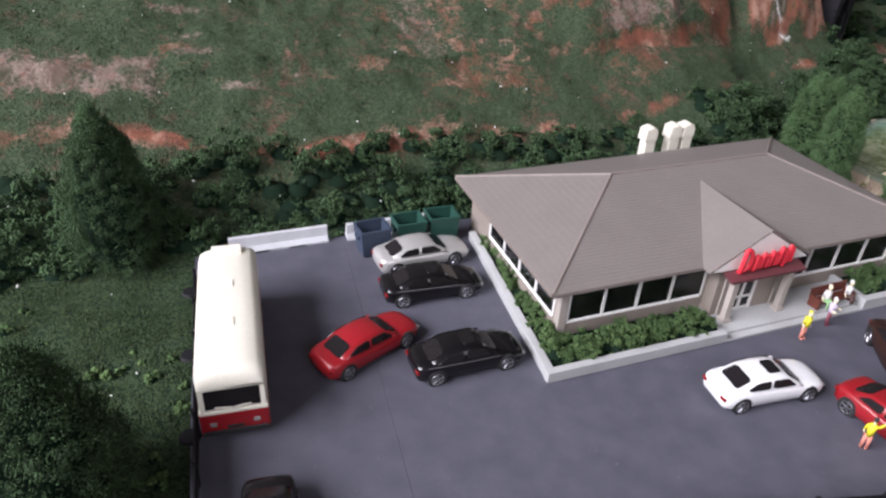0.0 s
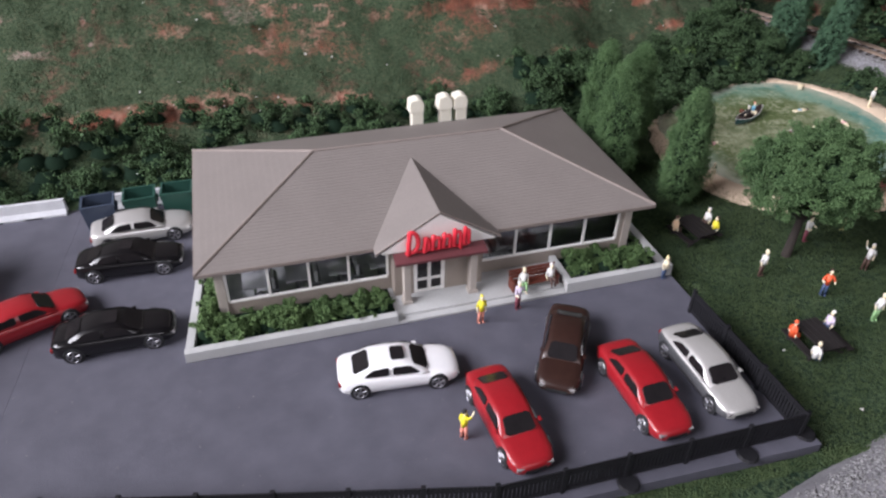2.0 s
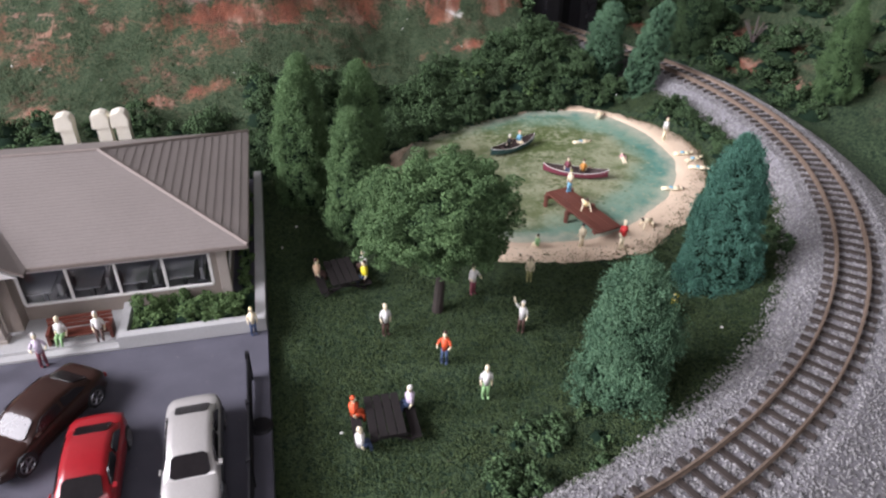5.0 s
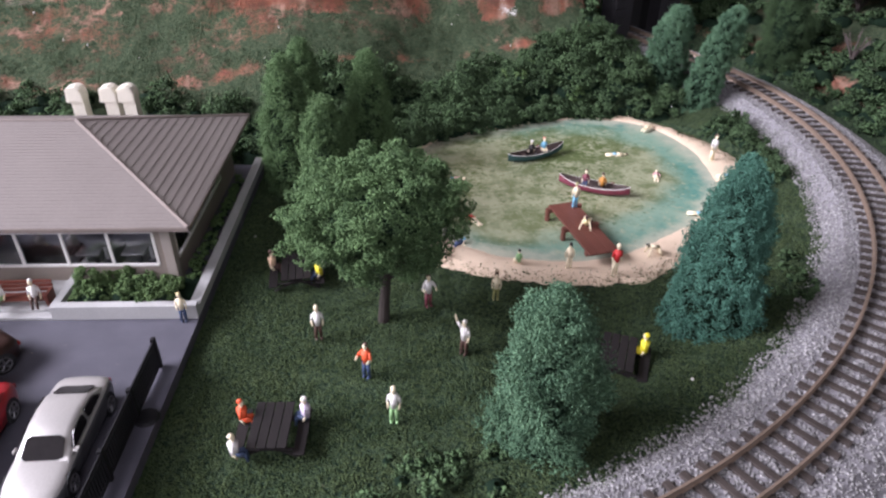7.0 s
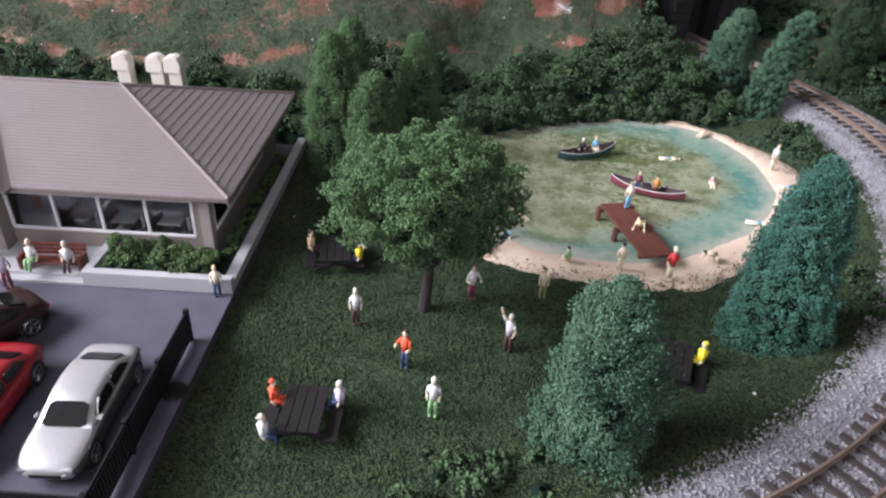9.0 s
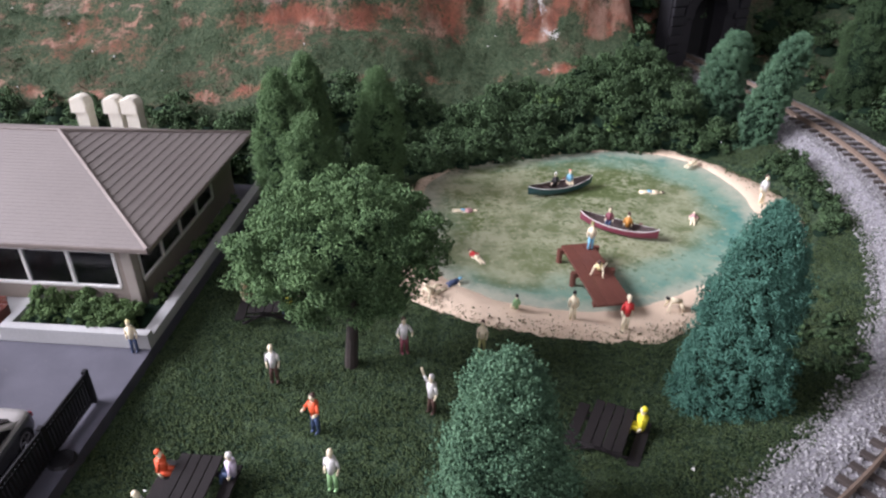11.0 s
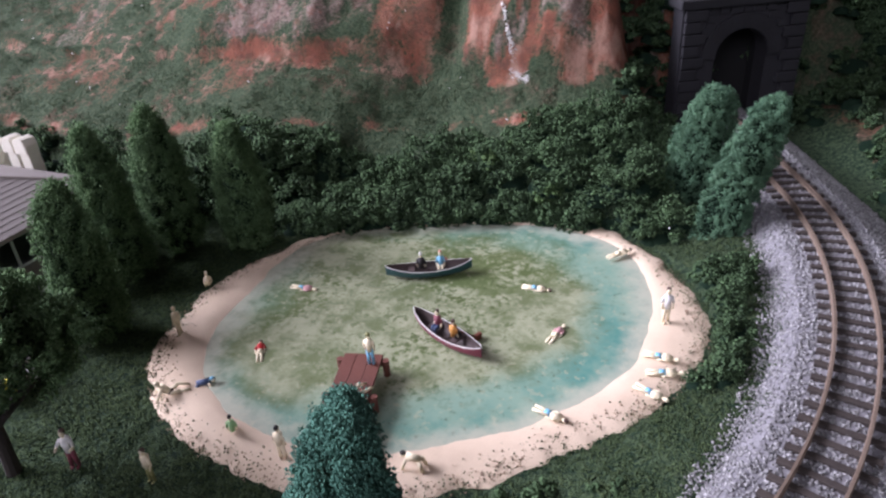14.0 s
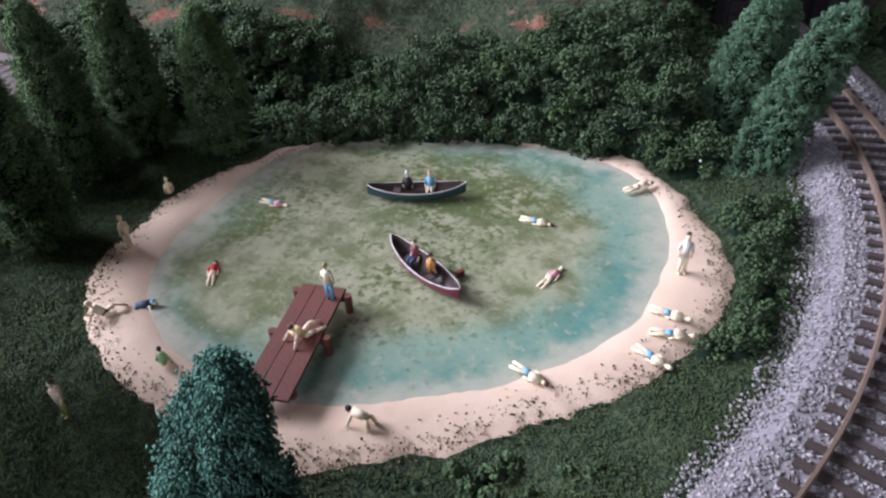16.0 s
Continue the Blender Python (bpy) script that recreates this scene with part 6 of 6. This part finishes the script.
def bush_mass(name, spots, leaf, label, per=130, chip=0.16):
    """Many low shrubs grown into one another."""
    sets = []
    for x, y, z, r in spots:
        for q in lumps_on((x, y, z + random.uniform(-0.3, 0.9) * r), r * 0.9, 9, (0.22, 0.38)):
            if q[2] < z - 0.35 * r:
                continue
            sets.append(chips(shell(int(per * 0.32 * (q[3] / 0.45) ** 1.5) + 10, q[3] * 0.98, q[3] * 0.98, q[3] * 0.62, q[:3]), chip * 0.9, 0.35))
    v, f = joined(*sets)
    ob = from_arrays(name, v, f, leaf)
    tagged(ob, label, "shrubs", kind="stuff")
    # Near-black domes stand for the shade deep inside each shrub.
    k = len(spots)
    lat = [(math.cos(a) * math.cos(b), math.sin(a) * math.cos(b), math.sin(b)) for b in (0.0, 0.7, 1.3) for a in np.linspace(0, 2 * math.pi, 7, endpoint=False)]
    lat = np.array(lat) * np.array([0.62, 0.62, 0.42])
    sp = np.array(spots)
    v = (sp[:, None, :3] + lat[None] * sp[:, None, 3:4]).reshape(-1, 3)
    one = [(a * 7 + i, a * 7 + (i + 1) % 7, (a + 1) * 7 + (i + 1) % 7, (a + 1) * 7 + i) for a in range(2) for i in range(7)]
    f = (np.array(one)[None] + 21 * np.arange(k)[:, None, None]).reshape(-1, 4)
    inner = from_arrays("shade_core", v, f, SHADE_SOIL_FILL, ob)
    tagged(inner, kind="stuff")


def scatter(n, x0, x1, y0, y1, r0, r1, keep=lambda x, y: True, sink=0.1):
    out = []
    while len(out) < n:
        x, y = random.uniform(x0, x1), random.uniform(y0, y1)
        if keep(x, y):
            r = random.uniform(r0, r1)
            out.append((x, y, float(ground_height(x, y)) - sink, r))
    return out


def pond_gap(x, y):
    th = math.atan2(y - POND[1], x - POND[0])
    return math.hypot(x - POND[0], y - POND[1]) - float(radius(th, BEACH))


bush_mass("hedge_shrubs", scatter(400, -55, 29, 16.9, 24.0, 0.8, 1.7, lambda x, y: y < 23.6 - 0.035 * x), LEAF_BUSH, "dense dark green model shrubs below the bank", per=135, chip=0.145)
rim_shrubs = [(POND[0] + q * math.cos(a), POND[1] + q * math.sin(a), -0.6, random.uniform(0.8, 1.3)) for a in np.radians(np.arange(66, 149, 2.2)) for q in (float(radius(a, WATERLINE)) + random.uniform(0.3, 0.8),)]
bush_mass("pond_shrubs", rim_shrubs + scatter(420, 27, 62, 16.5, 36, 0.8, 1.8, lambda x, y: pond_gap(x, y) > (-0.6 if 64 < math.degrees(math.atan2(y - POND[1], x - POND[0])) < 150 else 0.5) and rail_rho(x, y) < 31 and y > 19.5 and y < 25.5 + 7.5 * smooth01((x - 32) / 22) and math.hypot(x - 58.0, y - 23.4) > 2.6 and math.hypot(x - 56.2, y - 27.6) > 1.7), LEAF_BUSH, "dense dark green model shrubs behind the pond", per=135, chip=0.145)
bush_mass("far_shrubs", scatter(220, 62, 92, 18, 52, 0.8, 2.2, lambda x, y: rail_rho(x, y) > 42) + scatter(90, 53, 66, 40, 52, 0.5, 1.2, lambda x, y: 1.9 < -(x - 58.1) * 0.5 + (y - 40.2) * 0.866 < 6, sink=-0.2) + scatter(330, 50, 80, 38, 60, 0.8, 2.0, lambda x, y: -(x - 58.1) * 0.5 + (y - 40.2) * 0.866 > 2.9) + scatter(70, 52.6, 57, 38, 47, 0.5, 1.1, lambda x, y: -(x - 58.1) * 0.5 + (y - 40.2) * 0.866 > 2.2, sink=-0.1) + scatter(90, 62, 70, 42, 54, 0.6, 1.3, lambda x, y: -(x - 58.1) * 0.5 + (y - 40.2) * 0.866 > 0.6, sink=-0.1) + scatter(34, 51.5, 56, 33, 42, 0.8, 1.5, lambda x, y: rail_rho(x, y) < 31), LEAF_BUSH, "dark green shrubs round the tunnel", chip=0.2)
bush_mass("light_shrubs", [(45.0 + random.uniform(-1.2, 1.2), 27.6 + random.uniform(-0.9, 0.9), 1.7, random.uniform(0.5, 0.8)) for i in range(7)] + [(49.5 + random.uniform(-1, 1), 25.8 + random.uniform(-0.6, 0.6), 0.9, random.uniform(0.5, 0.8)) for i in range(4)], LEAF_PLANT, "lighter olive shrubs among the dark ones", per=135, chip=0.14)
bush_mass("lot_shrubs", scatter(34, -24, -16.2, -4, 10, 0.25, 0.5) + scatter(40, -48, -20, -12, 17, 0.4, 0.8), LEAF_PLANT, "low green shrubs and weeds beside the lot", chip=0.13)
bush_mass("planter_shrubs", [(random.uniform(0.9, 10.3), random.uniform(0.75, 2.2), 0.42, random.uniform(0.42, 0.75)) for i in range(100)]
          + [(0.75 + 0.1 * y + random.uniform(-0.1, 0.45), y, 0.3, random.uniform(0.4, 0.65)) for y in np.arange(2.0, 13.0, 0.28)], LEAF_PLANT, "bright green planter shrubs in front of the restaurant", per=400, chip=0.09)
bush_mass("planter_shrubs", [(random.uniform(21.3, 25.7), random.uniform(0.8, 2.2), 0.5, random.uniform(0.42, 0.8)) for i in range(42)]
          + [(26.0 + random.uniform(-0.05, 0.2), y, 0.3, random.uniform(0.3, 0.45)) for y in np.arange(3.0, 13.0, 0.5)], LEAF_PLANT, "green planter shrubs at the patio's end", per=400, chip=0.09)
bush_mass("lawn_shrubs", scatter(26, 35, 40, -12, -7.5, 0.4, 0.8) + scatter(60, 57, 61, 12, 26, 0.4, 0.9, lambda x, y: rail_rho(x, y) < 31.3 and pond_gap(x, y) > 0.6 and math.hypot(x - 58.2, y - 23.5) > 2.4) + scatter(50, 50, 57, 0, 6.5, 0.3, 0.6, lambda x, y: pond_gap(x, y) > 0.8), LEAF_BUSH, "low dark green weeds on the lawn", chip=0.13)


def turf():
    """Loose turf and grit over the flat ground."""
    n = 240000
    x, y = rng.uniform(26.8, 64, n), rng.uniform(-13, 24, n)
    th = np.arctan2(y - POND[1], x - POND[0])
    ok = (np.hypot(x - POND[0], y - POND[1]) - radius(th, BEACH) > -np.abs(rng.normal(0.0, 0.65, n)) * (rng.uniform(0, 1, n) < 0.34)) & (rail_rho(x, y) < 32.45 + 0.6 * fbm(x, y, 0.8, 3, 41.0) + rng.normal(0, 0.2, n))
    x, y = x[ok], y[ok]
    bed = np.interp(rail_rho(x, y) - LOOP_R, (-4.2, -3.3, -2.0, 0), (-0.9, 0.15, 1.36, 1.45))
    v, f = chips(np.stack([x, y, np.maximum.reduce([ground_height(x, y), bed, np.interp(radius(th[ok], BEACH) - np.hypot(x - POND[0], y - POND[1]), (0, 0.2, 0.5, 0.9), (-0.62, -0.48, -0.40, -0.35))]) + 0.03 + 0.07 * fbm(x, y, 1.2, 2, 21.0)], 1), 0.056, 0.5)
    tagged(from_arrays("lawn_turf", v, f, TURF), "dark green foam turf on the lawn", "turf", kind="stuff")
    n = 16000
    x, y = rng.uniform(6, 29.3, n), rng.uniform(-13.7, -12.0, n)
    ok = (y > -13.35 + 0.35 * fbm(x, y, 0.8, 3, 42.0)) & (y < -0.034 * x - 11.72)
    x, y = x[ok], y[ok]
    bed = np.interp(rail_rho(x, y) - LOOP_R, (-4.2, -3.3, -2.0, 0), (-0.9, 0.15, 1.36, 1.45))
    v, f = chips(np.stack([x, y, np.maximum(ground_height(x, y), bed) + 0.03], 1), 0.07, 0.8)
    tagged(from_arrays("strip_turf", v, f, TURF), "dark green foam turf between the lot and the railway", "turf", kind="stuff")
    n = 90000
    x, y = rng.uniform(-36, -15.6, n), rng.uniform(-12, 20, n)
    v, f = chips(np.stack([x, y, ground_height(x, y) + 0.02 + 0.06 * fbm(x, y, 0.9, 2, 23.0)], 1), 0.06, 0.4)
    tagged(from_arrays("verge_turf", v, f, TURF), "dark green foam turf beside the lot", "turf", kind="stuff")
    n = 1700
    th = rng.uniform(0, 2 * np.pi, n)
    g = np.abs(rng.normal(0, 0.5, n))
    r = radius(th, BEACH) - g
    v, f = chips(np.stack([POND[0] + r * np.cos(th), POND[1] + r * np.sin(th), np.interp(g, (0, 0.2, 0.5, 0.9), (-0.55, -0.46, -0.375, -0.32))], 1), 0.06, 0.6)
    tagged(from_arrays("beach_grit", v, f, SAND_GRIT), "dark grit strewn on the beach rim", "grit", kind="stuff")


turf()


def bank_turf():
    """Foam turf clinging to the bank, and white plaster flecks."""
    n = 110000
    x, y = rng.uniform(-38, 60, n), rng.uniform(18, 42, n)
    clay, rock = bare_ground(x, y)
    ok = (np.maximum(clay, rock) + 0.5 * fbm(x, y, 0.5, 4, 11.0) + rng.normal(0, 0.12, n) < 0.30) & (rail_rho(x, y) < 31)
    x, y = x[ok], y[ok]
    v, f = chips(np.stack([x, y, ground_height(x, y) + 0.02], 1), 0.075, 0.7)
    tagged(from_arrays("bank_turf", v, f, HILL_TURF), "olive foam turf on the clay bank", "turf", kind="stuff")
    n = 150
    x, y = rng.uniform(-35, 58, n), rng.uniform(-12, 40, n)
    ok = ((x < -16) | (x > 27.5) | (y > 18)) & (rail_rho(x, y) < 45) & (np.hypot(x - POND[0], y - POND[1]) > 12)
    x, y = x[ok], y[ok]
    v, f = chips(np.stack([x, y, ground_height(x, y) + 0.08 + 0.9 * ((y > 18) & (y < 24))], 1), 0.12, 0.5)
    tagged(from_arrays("plaster_flecks", v, f, WHITE), "stray white plaster flecks on the scenery", "flecks", kind="stuff")


bank_turf()


def plaster_patch(path, n):
    """White plaster run down a fold of the bluff and pooled at its foot."""
    path = np.array(path)
    k = rng.uniform(0, len(path) - 1, n)
    x, y = np.interp(k, np.arange(len(path)), path[:, 0]), np.interp(k, np.arange(len(path)), path[:, 1])
    wide = np.interp(k, np.arange(len(path)), path[:, 2])
    x, y = x + rng.normal(0, 1, n) * wide, y + rng.normal(0, 0.6, n) * wide
    v, f = chips(np.stack([x, y, ground_height(x, y) + 0.015], 1), 0.075, 0.4)
    tagged(from_arrays("plaster_patch", v, f, WHITE), "patch of spilt white plaster at the foot of the bluff", "plaster", kind="stuff")


plaster_patch(((42.9, 36.2, 0.06), (43.6, 35.5, 0.08), (44.1, 34.9, 0.16), (44.5, 34.6, 0.14), (45.3, 34.45, 0.12)), 420)
plaster_patch(((51.6, 36.6, 0.2), (52.3, 37.2, 0.25)), 60)


# ---- tunnel portal ----
def portal():
    p = thing("tunnel_portal", put(58.1, 40.2, 0, 30), "dark grey stone railway tunnel portal with an arched mouth", "tunnel portal")
    w, h, t = 4.25, 8.75, 1.4
    aw, ah = 1.8, 5.45
    bm = bmesh.new()
    prof = [(-aw, -0.6)] + [(-aw * math.cos(a), ah + aw * math.sin(a)) for a in np.linspace(0, math.pi, 15)] + [(aw, -0.6)]
    out = [(-w, -0.6)] + [(-w + 2 * w * i / 14, h) if 0 < i < 14 else ((-w, h) if i == 0 else (w, h)) for i in range(15)] + [(w, -0.6)]
    vi = [[bm.verts.new((x, y, z)) for x, z in prof] for y in (0, t)]
    vo = [[bm.verts.new((x, y, z)) for x, z in out] for y in (0, t)]
    k = len(prof)
    for i in range(k - 1):
        bm.faces.new((vi[0][i], vi[0][i + 1], vo[0][i + 1], vo[0][i]))
        bm.faces.new((vi[1][i + 1], vi[1][i], vo[1][i], vo[1][i + 1]))
        bm.faces.new((vi[0][i + 1], vi[0][i], vi[1][i], vi[1][i + 1]))
        bm.faces.new((vo[0][i], vo[0][i + 1], vo[1][i + 1], vo[1][i]))
    bmesh.ops.recalc_face_normals(bm, faces=bm.faces)
    part("wall", bm, PORTAL, p)
    part("coping", B(-w - 0.3, w + 0.3, -0.4, t + 0.3, h, h + 0.6, bevel=0.1), PORTAL, p)
    stone = None
    for row in range(12):
        z = -0.4 + row * 0.76
        for s in (1, -1):
            wide = 1.5 if row % 2 else 1.1
            m = put(s * (w - 0.1 - wide / 2), -0.12, z)
            part("stone", B(-wide / 2, wide / 2, -0.16, 0.16, 0.03, 0.73, bevel=0.08), PORTAL, p, at=m)
    kinds = []
    for wide in (0.62, 0.84, 1.08):
        me = part("stone", B(-wide / 2, wide / 2, -0.10, 0.10, 0.03, 0.50, bevel=0.06), PORTAL, p, at=put(-w + 1.9, -0.02 - 0.03 * wide, 7.9 - wide))
        kinds.append((wide, me))
    z = -0.4
    while z < h - 0.5:
        x = -w + 1.45 + random.uniform(0, 0.4)
        while x < w - 1.5:
            wide, me = random.choice(kinds)
            cx = x + wide / 2
            if math.hypot(cx, max(z + 0.25 - ah, 0)) > aw + 0.62 + wide / 2 and x + wide < w - 1.3 and not (x < -w + 2.9 and 6.5 < z < 7.9):
                share("stone", me, p, put(cx, random.uniform(-0.05, 0.03), z))
            x += wide + 0.05
        z += 0.54
    for i in range(13):
        a = math.pi * (i + 0.5) / 13
        m = put(-(aw + 0.5) * math.cos(a), -0.05, ah + (aw + 0.5) * math.sin(a)) @ Matrix.Rotation(a - math.pi / 2, 4, "Y")
        if stone is None:
            stone = part("arch_stone", B(-0.34, 0.34, -0.14, 0.14, -0.5, 0.5, bevel=0.06), PORTAL, p, at=m)
        else:
            share("arch_stone", stone, p, m)
    # Closed near-black box stands in for the darkness inside the tunnel.
    bm = B(-aw - 0.4, aw + 0.4, t + 1.0, t + 1.2, -0.6, h - 0.3)
    box(bm, -aw - 0.4, -aw - 0.1, t, t + 1.0, -0.6, h - 0.3)
    box(bm, aw + 0.1, aw + 0.4, t, t + 1.0, -0.6, h - 0.3)
    box(bm, -aw - 0.4, aw + 0.4, t, t + 1.0, h - 0.6, h - 0.3)
    part("bore_shade_box", bm, BLACKHOLE, p)
    part("back_fill", B(-w, w, t, t + 1.6, h - 0.25, h + 0.3), SHADE_SOIL_FILL, p)


portal()
